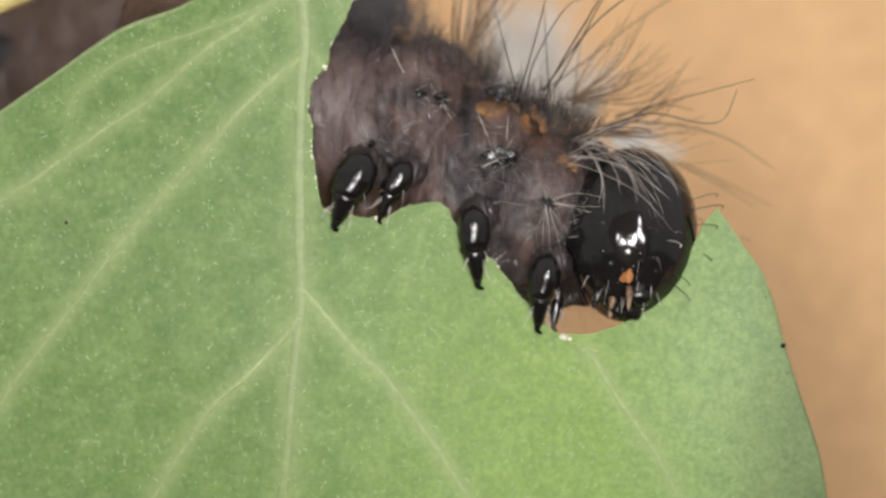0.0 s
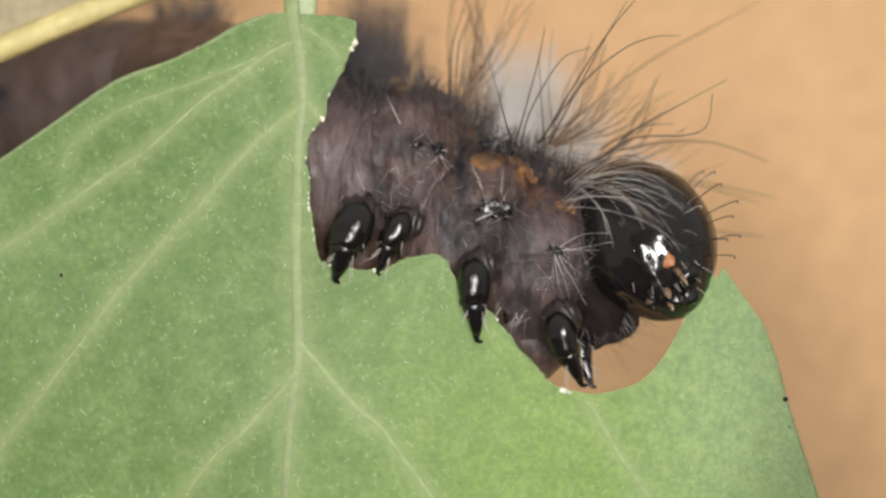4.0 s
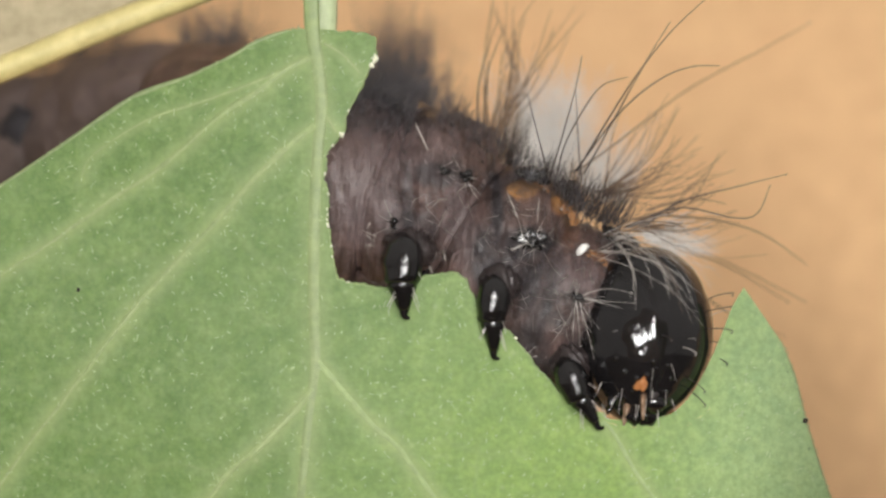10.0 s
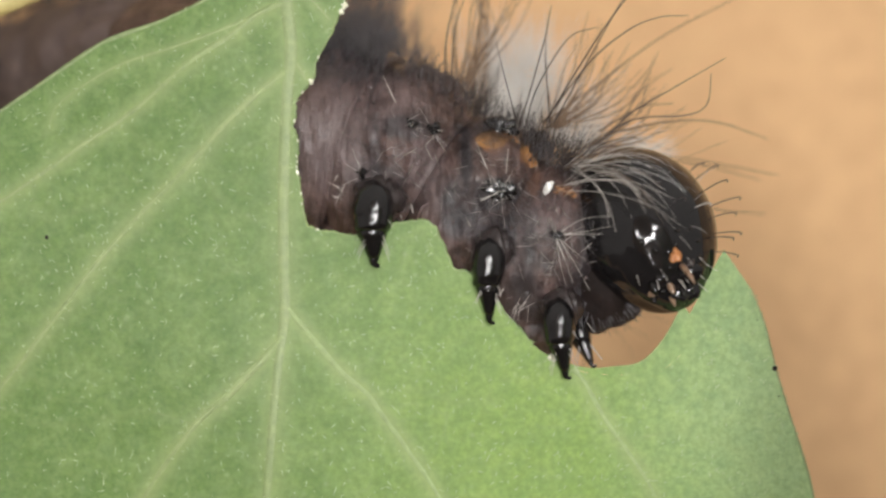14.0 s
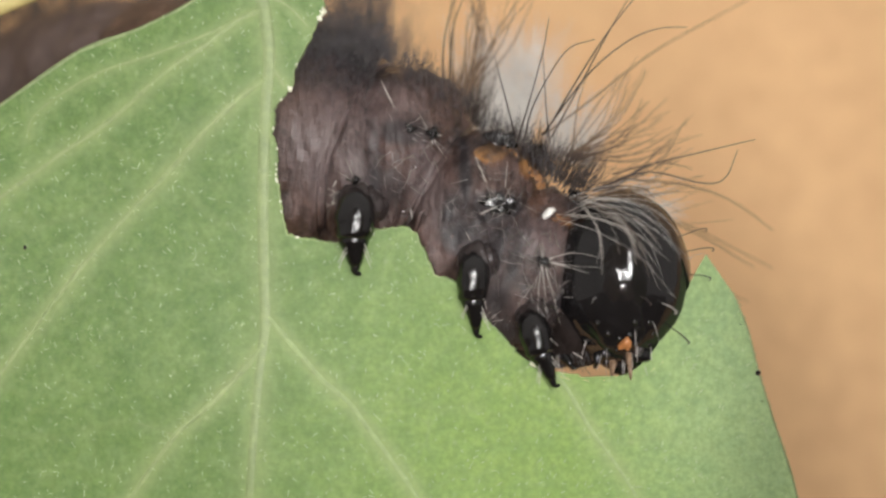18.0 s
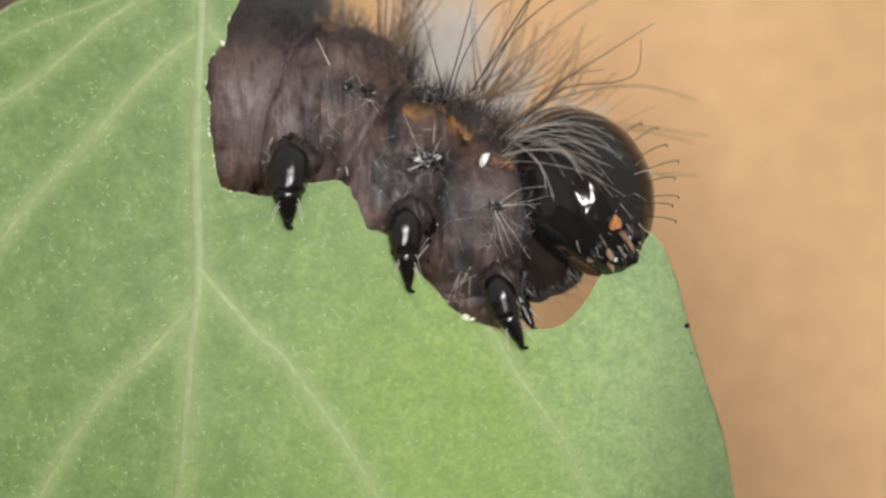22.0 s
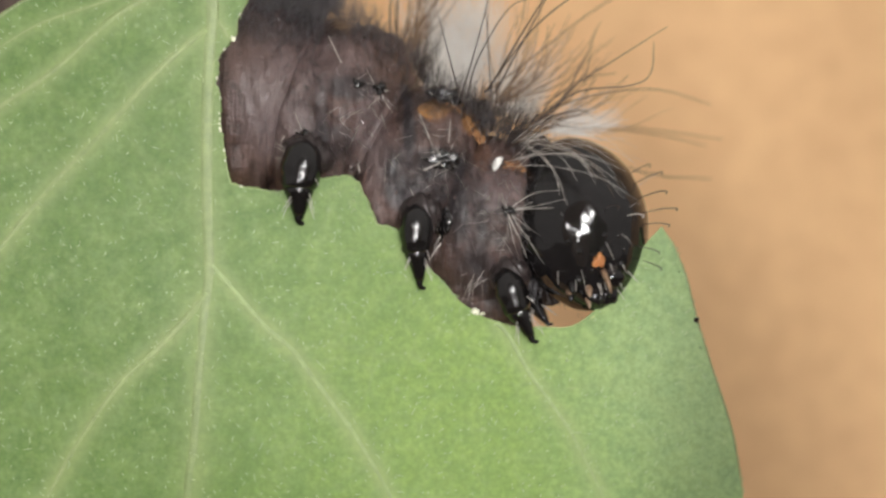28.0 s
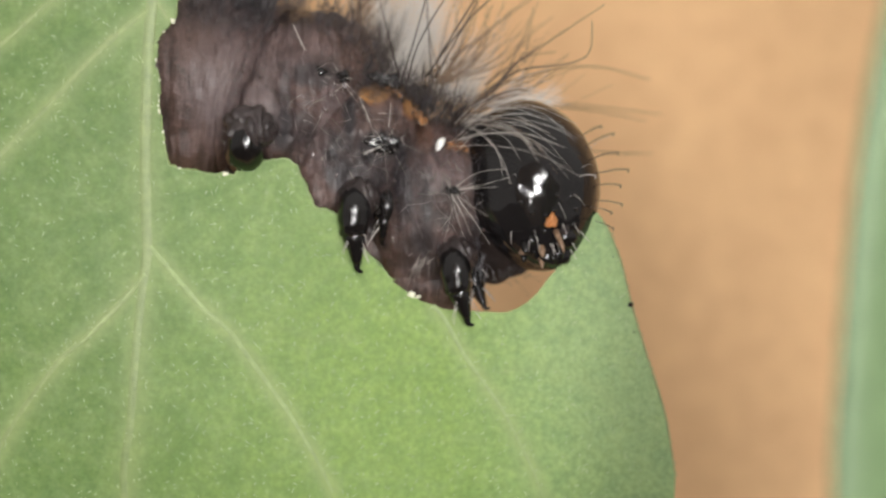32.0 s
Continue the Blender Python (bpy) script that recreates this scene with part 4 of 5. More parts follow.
tuft("hair_tuft", HAIR_GREY, "soft whitish down", (1130, 300, 2.8), ((1170, 250), (1260, 300)), 90, 0.02, 8, 0.08, 16, (0.0, 1.5))
def arched(material, label, count, turn, length, radius, seed, root=(1072, 326)):
    """Long fine hairs that rise from the wart behind the head and bow over it."""
    rng = random.Random(seed)
    bm = bmesh.new()
    for k in range(count):
        a, b = rng.gauss(root[0], 9), rng.gauss(root[1], 6)
        w = radians(turn[0] + (turn[1] - turn[0]) * (k + rng.uniform(0.1, 0.9)) / count)
        ln, bow = rng.uniform(*length), radians(rng.uniform(14, 34))
        near = -2.0 if w > -0.2 else -1.3
        pts = [P(a, b, 0.15), P(a + ln * 0.3 * math.cos(w - bow), b + ln * 0.3 * math.sin(w - bow), near * 0.45), P(a + ln * 0.66 * math.cos(w - bow * 0.55), b + ln * 0.66 * math.sin(w - bow * 0.55), near * 0.9), P(a + ln * math.cos(w), b + ln * math.sin(w), near)]
        add_hair(bm, [p - HOME for p in pts], radius * rng.uniform(0.7, 1.2), None, 14)
    return part("hair_tuft", bm, material, bodies[8], label)


arched(HAIR_GREY, "pale arched hairs over the head", 16, (-30, 30), (120, 210), 0.0075, 9)
arched(HAIR_PALE, "pale hairs drooping over the cheek", 6, (24, 62), (90, 150), 0.0105, 49)
arched(HAIR_PALE, "pale hairs rising beside the egg", 9, (-14, 20), (170, 250), 0.0095, 59, (1050, 364))
arched(HAIR_BROWN, "grey-brown arched hairs over the head", 12, (-34, 36), (120, 190), 0.0100, 29)
tuft("hair_tuft", HAIR_PALE, "pale bristles radiating from a wart", (1044, 446, -0.15), ((1012, 515), (1075, 540)), 3, 0.0115, 10, 0.0, 10, (-0.9, -0.4), None, 3)
tuft("hair_tuft", HAIR_PALE, "pale bristles radiating from a wart", (1046, 448, -0.15), ((1080, 545), (1135, 530)), 3, 0.0115, 31, -0.02, 10, (-1.2, -0.5), None, 3)
tuft("hair_tuft", HAIR_PALE, "pale bristles radiating from a wart", (1044, 446, -0.15), ((1140, 455), (1170, 395)), 3, 0.0115, 15, -0.06, 10, (-1.7, -1.2), None, 3)
tuft("hair_tuft", HAIR_PALE, "pale bristles radiating from a wart", (1044, 446, -0.15), ((990, 440), (1040, 400)), 3, 0.0115, 24, 0.0, 8, (-0.6, -0.3), None, 3)
tuft("hair_tuft", HAIR_BLACK, "dark hair on the rear back", [(320, 40, 9.5), (420, 40, 8.8)], ((290, -30), (440, -30)), 160, 0.024, 41, 0.02, 20, (0.0, 2.0), None, 14)
tuft("hair_tuft", HAIR_BLACK, "dark hair on the rear back", [(20, 70, 12.0), (220, 48, 11.5)], ((0, 10), (250, -10)), 160, 0.024, 42, 0.02, 16, (0.0, 2.0), None, 14)
tuft("hair_tuft", HAIR_BLACK, "short dark hair under the chest", [(1085, 560, 0.45), (1175, 535, 0.6)], ((1075, 622), (1215, 585)), 110, 0.013, 77, 0.03, 10, (-0.2, 0.4), None, 10)
tuft("hair_tuft", HAIR_BROWN, "brown hair on the far flank", (1120, 540, 4.6), ((1030, 760), (1300, 610)), 5, 0.017, 91, 0.02, 14, (0.5, 2.0), None, 12)
patch("wart", 30, 172, 2, 46, 40, 10, DARK_SKIN, "black bristly wart", 12.0, 0.5)
patch("wart", 230, 90, 3, 30, 22, 10, DARK_SKIN, "black bristly wart", 13.0, 0.5)
tuft("hair_tuft", HAIR_PALE, "short pale bristles", (1000, 560, 0.1), ((950, 590), (990, 615)), 6, 0.009, 19, 0.02, 8, (-0.3, 0.0), None, 14)
tuft("hair_tuft", HAIR_PALE, "short pale bristles", (655, 375, -0.1), ((615, 345), (640, 400)), 5, 0.008, 20, 0.02, 8, (-0.3, 0.0), None, 14)


# ---- legs ----
def make_leg(name, length, width, parent_label):
    """A jointed black leg along its own -z, with a hooked claw. Lengths in drawing units."""
    base = new(name)
    base.parent = caterpillar
    base["label"] = parent_label
    u = S * MM
    bm = bmesh.new()
    cone = [(0.27, 0.30), (0.23, 0.52), (0.15, 0.76), (0.04, 0.93), (-0.10, 1.0), (-0.24, 0.99), (-0.37, 0.93), (-0.45, 0.84), (-0.50, 0.66)]
    fine = smooth_line([Vector((w, 0, z)) for z, w in cone], 26)
    add_tube(bm, [Vector((0, max(0.0, q.z + 0.05) * 1.1 * length * u, q.z * length * u)) for q in fine], [q.x * width / 2 * u * (1 + 0.05 * noise.noise(Vector((q.z * 9, length, 0)))) for q in fine], 22)
    for v in bm.verts:
        v.co += Vector((1, 1, 0.3)) * width * u * (0.05 * noise.noise(v.co * 2600 + Vector((length, 0, 0))) + 0.012 * noise.noise(v.co * 8000))
    part("upper_joint", bm, BLACK, base)
    bm = bmesh.new()
    c = Vector((width * 0.14, width * 0.42, length * 0.10)) * u
    add_blob(bm, c, (width * 0.66 * u, width * 0.55 * u, length * 0.30 * u), Euler((0, 0.2, 0)).to_matrix(), 0.0, length, 60, 36)
    for v in bm.verts:
        n = abs(noise.noise(Vector((v.co.x * 4200 + v.co.z * 900, v.co.y * 1500, v.co.z * 1100)))) - 0.25
        v.co += (v.co - c).normalized() * width * u * (0.22 * n + 0.04 * noise.noise(v.co * 7000))
    part("socket", bm, GREY_SKIN, base, "wrinkled grey skin round the leg's root")
    bm = bmesh.new()
    cone = [(-0.43, 0.66), (-0.48, 0.76), (-0.57, 0.66), (-0.70, 0.48), (-0.84, 0.33), (-0.90, 0.26)]
    add_tube(bm, [Vector((0.02 * length * u * k, 0, z * length * u)) for k, (z, _) in enumerate(cone)], [w * width / 2 * u for _, w in cone], 16)
    part("middle_joint", bm, BLACK, base)
    bm = bmesh.new()
    pts = [Vector((0.09, 0, -0.84)), Vector((0.09, 0, -0.92)), Vector((0.10, 0, -0.98)), Vector((0.14, 0, -1.01)), Vector((0.19, 0, -1.01))]
    add_tube(bm, smooth_line([p * length * u for p in pts], 10), [(0.14 - 0.011 * k) * width * u for k in range(10)], 10)
    part("claw", bm, BLACK, base)
    rng = random.Random(length)
    bm = bmesh.new()
    for k in range(6):
        z = rng.uniform(-0.75, -0.45) if k < 4 else rng.uniform(-0.4, 0.0)
        sgn = 1 if k % 2 else -1
        p = Vector((sgn * width * 0.2 + width * 0.1, -width * 0.2, z * length)) * u
        add_hair(bm, [p, p + Vector((sgn * 6, -5, -14)) * u, p + Vector((sgn * rng.uniform(8, 16), -8, -rng.uniform(26, 36))) * u], 0.016)
    part("bristles", bm, HAIR_PALE, base, "fine pale bristles")
    return base


# root place on the body, then the tip over the clip: (seconds, across, down, depth)
LEGS = [
    ("leg", (706, 396, -0.25), 112, 74, [(0, 607, 467, -.3), (2, 614, 478, -.3), (5.5, 612, 462, -.3), (5.8, 640, 440, .5), (6.1, 690, 440, .6), (6.5, 704, 500, -.35),
                                         (31.0, 706, 502, -.35), (31.2, 690, 490, .2), (31.45, 700, 450, 1.2), (32, 725, 452, 1.2)]),
    ("leg", (868, 462, -0.35), 118, 58, [(0, 865, 577, -.35), (13.5, 862, 571, -.35), (13.75, 885, 560, -.5), (14.0, 908, 606, -.35), (16.5, 917, 618, -.35), (32, 920, 626, -.35)]),
    ("leg", (1050, 592, -0.3), 112, 58, [(0, 972, 648, -.2), (2.5, 1000, 658, -.2), (3.5, 1036, 648, -.2), (5.5, 1051, 694, -.35), (13, 1043, 699, -.35), (19, 1050, 697, -.35),
                                         (20, 1072, 676, -.4), (20.5, 1120, 724, -.35), (32, 1119, 717, -.35)]),
    ("leg", (1078, 592, 0.9), 92, 44, [(0, 1000, 650, .4), (3.5, 1060, 660, .4), (5.5, 1080, 680, .3), (13, 1092, 684, .3), (19, 1085, 672, .3), (20.5, 1140, 690, .3), (32, 1150, 690, .3)]),
    ("leg", (928, 470, 0.5), 80, 44, [(0, 915, 545, .5), (13.5, 925, 545, .5), (14, 950, 560, .5), (32, 965, 575, .5)]),
    ("leg", (738, 366, -0.05), 96, 48, [(0, 688, 455, -.1), (5.3, 690, 455, -.1), (6.3, 740, 440, .7), (32, 750, 445, .7)]),
]
legs = [(make_leg(n, ln, w, "short jointed glossy black leg with claw"), root, ln, tips) for n, root, ln, w, tips in LEGS]

# ---- head ----
head = new("head")
head.parent = caterpillar
head["label"] = "round glossy black head with mouthparts"
HX, HY, HZ = 124 * S, 118 * S, 162 * S


def on_head(lon, lat, lift=1.0):
    """A place on the head's shell: lon from the near cheek towards the face, lat from the crown down, in degrees."""
    lo, la = radians(lon), radians(lat)
    k = 1 - 0.22 * max(0, -math.cos(la)) ** 2
    return Vector((math.sin(la) * math.sin(lo) * HX * k, -math.sin(la) * math.cos(lo) * HY * k, math.cos(la) * HZ)) * MM * lift


bm = bmesh.new()
for v in add_blob(bm, Vector(), (1, 1, 1), None, 0.0, 0.0, 190, 120):
    c = v.co
    k = 1 - 0.22 * max(0, -c.z) ** 2
    groove = 0.05 * math.exp(-((math.atan2(c.y, c.x)) / 0.09) ** 2) * max(0, c.z + 0.3)
    n = 1 - groove + 0.013 * noise.noise(c * 3.0) + 0.006 * noise.noise(c * 7.0) + 0.0007 * noise.noise(c * 17.0)
    v.co = Vector((c.x * HX * k, c.y * HY * k, c.z * HZ)) * MM * n
part("shell", bm, HEAD, head)
# eyes: an arc of six small domes low on the cheek
for lon, lat in ((-18, 112), (-10, 120), (2, 124), (12, 121), (16, 112), (-2, 134)):
    bm = bmesh.new()
    add_blob(bm, on_head(lon, lat, 0.99), (0.085 * MM, 0.085 * MM, 0.085 * MM), None, 0, 0, 12, 8)
    part("eye", bm, BLACK, head)
# antenna with its pale socket
bm = bmesh.new()
add_blob(bm, on_head(8, 128, 0.98), (0.16 * MM, 0.18 * MM, 0.21 * MM), Euler((0, 0.5, 0)).to_matrix(), 0.6, 1, 18, 12)
antenna = part("antenna", bm, AMBER, head, "short orange antenna")
bm = bmesh.new()
p = on_head(12, 134, 1.04)
add_tube(bm, [p, p + Vector((0.03, -0.12, -0.25)) * MM, p + Vector((0.06, -0.18, -0.5)) * MM, p + Vector((0.07, -0.18, -0.68)) * MM], [0.085 * MM, 0.075 * MM, 0.055 * MM, 0.02 * MM], 10)
part("antenna_tip", bm, TAN, antenna)
# the other antenna, past the face, and the eye beads of the near cheek
bm = bmesh.new()
p = on_head(122, 142, 0.97)
d = Vector((0.26, 0.42, -0.87))
add_tube(bm, [p - d * 0.1 * MM, p + d * 0.16 * MM, p + d * 0.34 * MM], [0.15 * MM, 0.14 * MM, 0.10 * MM], 12)
antenna = part("antenna", bm, AMBER, head, "short orange antenna")
bm = bmesh.new()
add_tube(bm, [p + d * 0.30 * MM, p + d * 0.5 * MM, p + d * 0.72 * MM, p + d * 0.76 * MM], [0.075 * MM, 0.07 * MM, 0.085 * MM, 0.04 * MM], 10)
part("antenna_tip", bm, TAN, antenna)
for lon, lat, r in ((30, 113, .065), (38, 121, .07), (40, 131, .07), (33, 140, .065), (22, 144, .06), (20, 116, .05)):
    bm = bmesh.new()
    add_blob(bm, on_head(lon, lat, 0.985), (r * MM, r * MM, r * MM), None, 0, 0, 12, 8)
    part("eye_bead", bm, BLACK, head, "tiny glossy eye bead")
for lon, lat, r in ((26, 136, .15), (44, 144, .13)):
    bm = bmesh.new()
    add_blob(bm, on_head(lon, lat, 0.98), (r * MM, r * MM, r * 1.2 * MM), None, 0.4, lon, 16, 10)
    part("mandible_base", bm, GREY_SKIN, head, "grey rounded base of the jaw")
for lon, lat, r, ln, mt in ((-34, 140, 0.13, 0.34, BLACK), (-12, 147, 0.10, 0.32, TAN), (6, 152, 0.09, 0.34, BLACK), (-50, 147, 0.10, 0.28, BLACK), (-22, 157, 0.08, 0.34, TAN), (24, 150, 0.09, 0.30, BLACK)):
    bm = bmesh.new()
    p = on_head(lon, lat, 0.98)
    d = (p.normalized() + Vector((0, -0.1, -0.7))).normalized()
    add_tube(bm, [p - d * 0.1 * MM, p + d * ln * 0.4 * MM, p + d * ln * 0.7 * MM, p + d * ln * MM], [r * MM, r * 0.95 * MM, r * 0.7 * MM, r * 0.35 * MM], 10)
    part("palp", bm, mt, head, "small jointed mouth feeler")
rng = random.Random(55)
for k in range(13):
    bm = bmesh.new()
    r = rng.uniform(0.07, 0.15)
    add_blob(bm, on_head(rng.uniform(-50, 45), rng.uniform(134, 160), 0.99), (r * MM, r * MM, r * rng.uniform(0.9, 1.7) * MM), Euler((rng.uniform(-1, 1), rng.uniform(-1, 1), 0)).to_matrix(), 0.5, k * 2.1, 14, 9)
    part("mouth_lobe", bm, rng.choice((BLACK, BLACK, FOLD, TAN)), head)
for k in range(6):
    bm = bmesh.new()
    lon, lat = rng.uniform(-45, 95), rng.uniform(55, 150)
    p = on_head(lon, lat, 0.99)
    d = (p.normalized() + Vector((rng.uniform(-0.2, 0.5), -0.2, -0.5 if lat > 110 else 0.1))).normalized()
    ln = rng.uniform(0.35, 0.8)
    add_hair(bm, [p, p + d * ln * 0.6 * MM, p + d * ln * MM + Vector((0, 0, -0.1)) * MM], 0.008, 0.004)
    part("bristle", bm, HAIR_PALE, head)
for sgn in (-1, 1):
    bm = bmesh.new()
    add_blob(bm, on_head(20 + sgn * 26, 160, 0.93), (0.28 * MM, 0.28 * MM, 0.36 * MM), Euler((0, radians(20 * sgn), 0)).to_matrix(), 0.3, sgn, 18, 12)
    part("mandible", bm, BLACK, head)
bm = bmesh.new()
add_blob(bm, on_head(32, 144, 0.95), (0.40 * MM, 0.34 * MM, 0.28 * MM), None, 0.2, 4, 18, 12)
part("lip_plate", bm, BLACK, head)
rng = random.Random(23)
for k in range(11):
    bm = bmesh.new()
    p = on_head(rng.uniform(-45, 60), rng.uniform(126, 152), 0.99)
    d = (p.normalized() + Vector((rng.uniform(-0.3, 0.3), -0.5, -0.7))).normalized()
    add_hair(bm, [p, p + d * 0.2 * MM, p + d * rng.uniform(0.4, 0.65) * MM], 0.016, 0.006)
    part("bristle", bm, HAIR_PALE, head, "short pale mouth bristle")
for lon, lat, ln in ((84, 70, .75), (88, 90, .8), (80, 100, .55), (92, 108, .6), (70, 84, .7), (60, 118, .6), (40, 100, .5), (20, 95, .45), (75, 125, .6), (100, 60, .7)):
    bm = bmesh.new()
    p = on_head(lon, lat, 0.99)
    d = (p.normalized() + Vector((0.5, -0.3, -0.1))).normalized()
    e = p + d * ln * MM + Vector((0, 0, -0.05)) * MM
    add_hair(bm, [p, p + d * ln * 0.6 * MM, e, e + Vector((0.04, 0, -0.04)) * MM, e + Vector((0.0, 0, -0.09)) * MM], 0.014, 0.02, 14)
    part("bristle", bm, HAIR_PALE if lat > 95 and lon < 45 else HAIR_DARK, head)


# ---- the lamp round the lens ----
def make_macro_lamp():
    top = new("macro_lamp")
    tagged(top, "round grey macro lamp with white diodes behind the lens", "lamp")
    top.location = (0.002, -0.070, 0.004)
    bm = bmesh.new()
    prof = [(0, 0), (4, 0), (43, 0), (44, 1), (44, 9), (0, 9)]
    n = 48
    rings = [[bm.verts.new((r * math.cos(2 * math.pi * k / n) * MM, -y * MM, r * math.sin(2 * math.pi * k / n) * MM)) for k in range(n)] for r, y in prof[1:-1]]
    for r, q in zip(rings, rings[1:]):
        for k in range(n):
            bm.faces.new((r[k], r[(k + 1) % n], q[(k + 1) % n], q[k]))
    bm.faces.new(rings[0])
    bm.faces.new(rings[-1][::-1])
    bmesh.ops.recalc_face_normals(bm, faces=bm.faces[:])
    part("housing", bm, DULL, top, "", False)
    for x, z, wide, tall in ((-19, 3, 2.2, 4.0), (-8, -4, 2.6, 5.4), (3, -3, 2.6, 5.8), (14, 5, 4.0, 9.0), (17, 22, 2.8, 4.5), (-4, -22, 2.3, 3.0)):
        bm = bmesh.new()
        add_blob(bm, Vector((x, 0.2, z)) * MM, (wide * MM, 0.7 * MM, tall * MM), None, 0, 0, 12, 6)
        part("diode", bm, GLOW, top)
    return top


make_macro_lamp()

# ---- neighbouring leaves, out of focus ----
def far_leaf(name, label, outline, depth, thick, material, rim, rim_radius, stem):
    top = new(name)
    tagged(top, label, "leaf")
    pts = smooth_line([Vector((a, b, 0)) for a, b in outline + outline[:1]], 120)[:-1]
    bm = bmesh.new()
    def sheet(off):
        c = sum(pts, Vector()) / len(pts)
        rings = []
        for k in (1.0, 0.8, 0.55, 0.3):
            rings.append([bm.verts.new(P(c.x + (p.x - c.x) * k, c.y + (p.y - c.y) * k, depth + off + 0.9 * (1 - k))) for p in pts])
        mid = bm.verts.new(P(c.x, c.y, depth + off + 1.0))
        n = len(pts)
        for r, q in zip(rings, rings[1:]):
            for i in range(n):
                bm.faces.new((r[i], r[(i + 1) % n], q[(i + 1) % n], q[i]))
        for i in range(n):
            bm.faces.new((rings[-1][i], rings[-1][(i + 1) % n], mid))
        return rings[0]
    a, b = sheet(0), sheet(thick)
    for i in range(len(a)):
        bm.faces.new((a[i], b[i], b[(i + 1) % len(a)], a[(i + 1) % len(a)]))
    bmesh.ops.recalc_face_normals(bm, faces=bm.faces[:])
    part("blade", bm, material, top)
    bm = bmesh.new()
    loop = [P(p.x, p.y, depth + thick / 2) for p in pts]
    add_tube(bm, loop + loop[:1], [rim_radius * MM] * (len(loop) + 1), 8)
    part("rim", bm, rim, top)
    bm = bmesh.new()
    line = smooth_line([P(*p) for p in stem], 30)
    add_tube(bm, line, [0.5 * MM] * 30, 10)
    part("stalk", bm, STALK, top)
    return top


far_leaf("yellowing_leaf", "dry beige leaf with a thick pale yellow rim", [(440, -112), (323, -66), (160, -4), (0, 62), (-150, 115), (-420, 150), (-520, -100), (-300, -360), (160, -330), (420, -210)], 2.6, 0.4, DRY, YELLOW, 0.37, [(-300, -350, 2.9), (-420, -700, 8.0), (-380, -1200, 45.0)])
far_leaf("green_leaf", "bluish-green leaf with pale rim standing out of focus", [(1924, 60), (1874, 300), (1842, 560), (1824, 800), (1814, 1020), (1838, 1400), (2000, 1800), (2400, 1500), (2500, 700), (2250, 100), (2050, -120)], -20.0, 0.5, FAR_GREEN, FAR_RIM, 0.25, [(2020, 1780, -19.8), (2050, 2300, -8.0), (2100, 2900, 12.0)])


# ---- what moves ----
# body: seconds, units across and down from rest
BODY = [(0, -8, -20), (3, -10, -20), (5.5, -11, -13), (6.2, 3, -4), (9, 3, -4), (11, 1, -2), (13, 0, 0), (14.5, 2, 3), (16.5, 19, 2), (19, 24, 5), (23, 30, 9), (28, 34, 11), (31, 41, 14), (32, 52, 16)]
# rings behind the head: seconds, units across and down from rest; the foremost also leans, in degrees
RING_SIX = [
    (0, -10, -22), (3, -12, -24), (5.5, -14, -15), (6, 3, -4), (6.5, 8, -1), (7, 4, -6), (8, 4, -5), (9, 3, -4), (10, 2, -5),
    (11, 1, -3), (12, -2, -1), (13, 0, 0), (14, -1, 4), (14.5, 1, 4), (16.5, 24, 1), (17.5, 29, 3), (18.5, 31, 1), (19.5, 28, 8),
    (20.5, 33, 8), (22, 38, 7), (23, 37, 11), (25, 40, 11), (27.5, 40, 10), (28.5, 40, 13), (29.5, 45, 17), (31, 52, 17), (31.5, 73, 19),
    (32, 84, 19),
]
RING_SEVEN = [
    (0, -10, -23), (1, -4, -15), (1.5, -3, -13), (2.5, -4, -13), (3, -6, -12), (3.5, -19, -22), (5.5, -7, -6), (6, -2, -4), (6.5, 0, -2),
    (7.5, 5, 0), (8, 6, 1), (9, 9, 3), (9.5, 8, -2), (10, 11, 0), (10.5, 11, 2), (10.7, 10, 1), (11, -1, -2), (11.5, -7, 1),
    (12.5, 0, 1), (13, 0, 0), (13.5, 1, 2), (14, 10, 5), (14.5, 16, 12), (16.5, 36, 16), (17, 40, 16), (18, 41, 19), (18.5, 42, 18),
    (19, 38, 20), (19.5, 24, 17), (20, 27, 21), (20.5, 29, 22), (21.5, 32, 26), (22, 36, 22), (23, 37, 26), (24, 44, 29), (25, 45, 30),
    (25.5, 46, 29), (27.5, 45, 30), (28, 45, 31), (28.1, 44, 31), (28.5, 34, 30), (29, 36, 33), (29.5, 37, 35), (30, 39, 35), (30.5, 43, 38),
    (31, 45, 36), (31.5, 51, 35), (32, 49, 31),
]
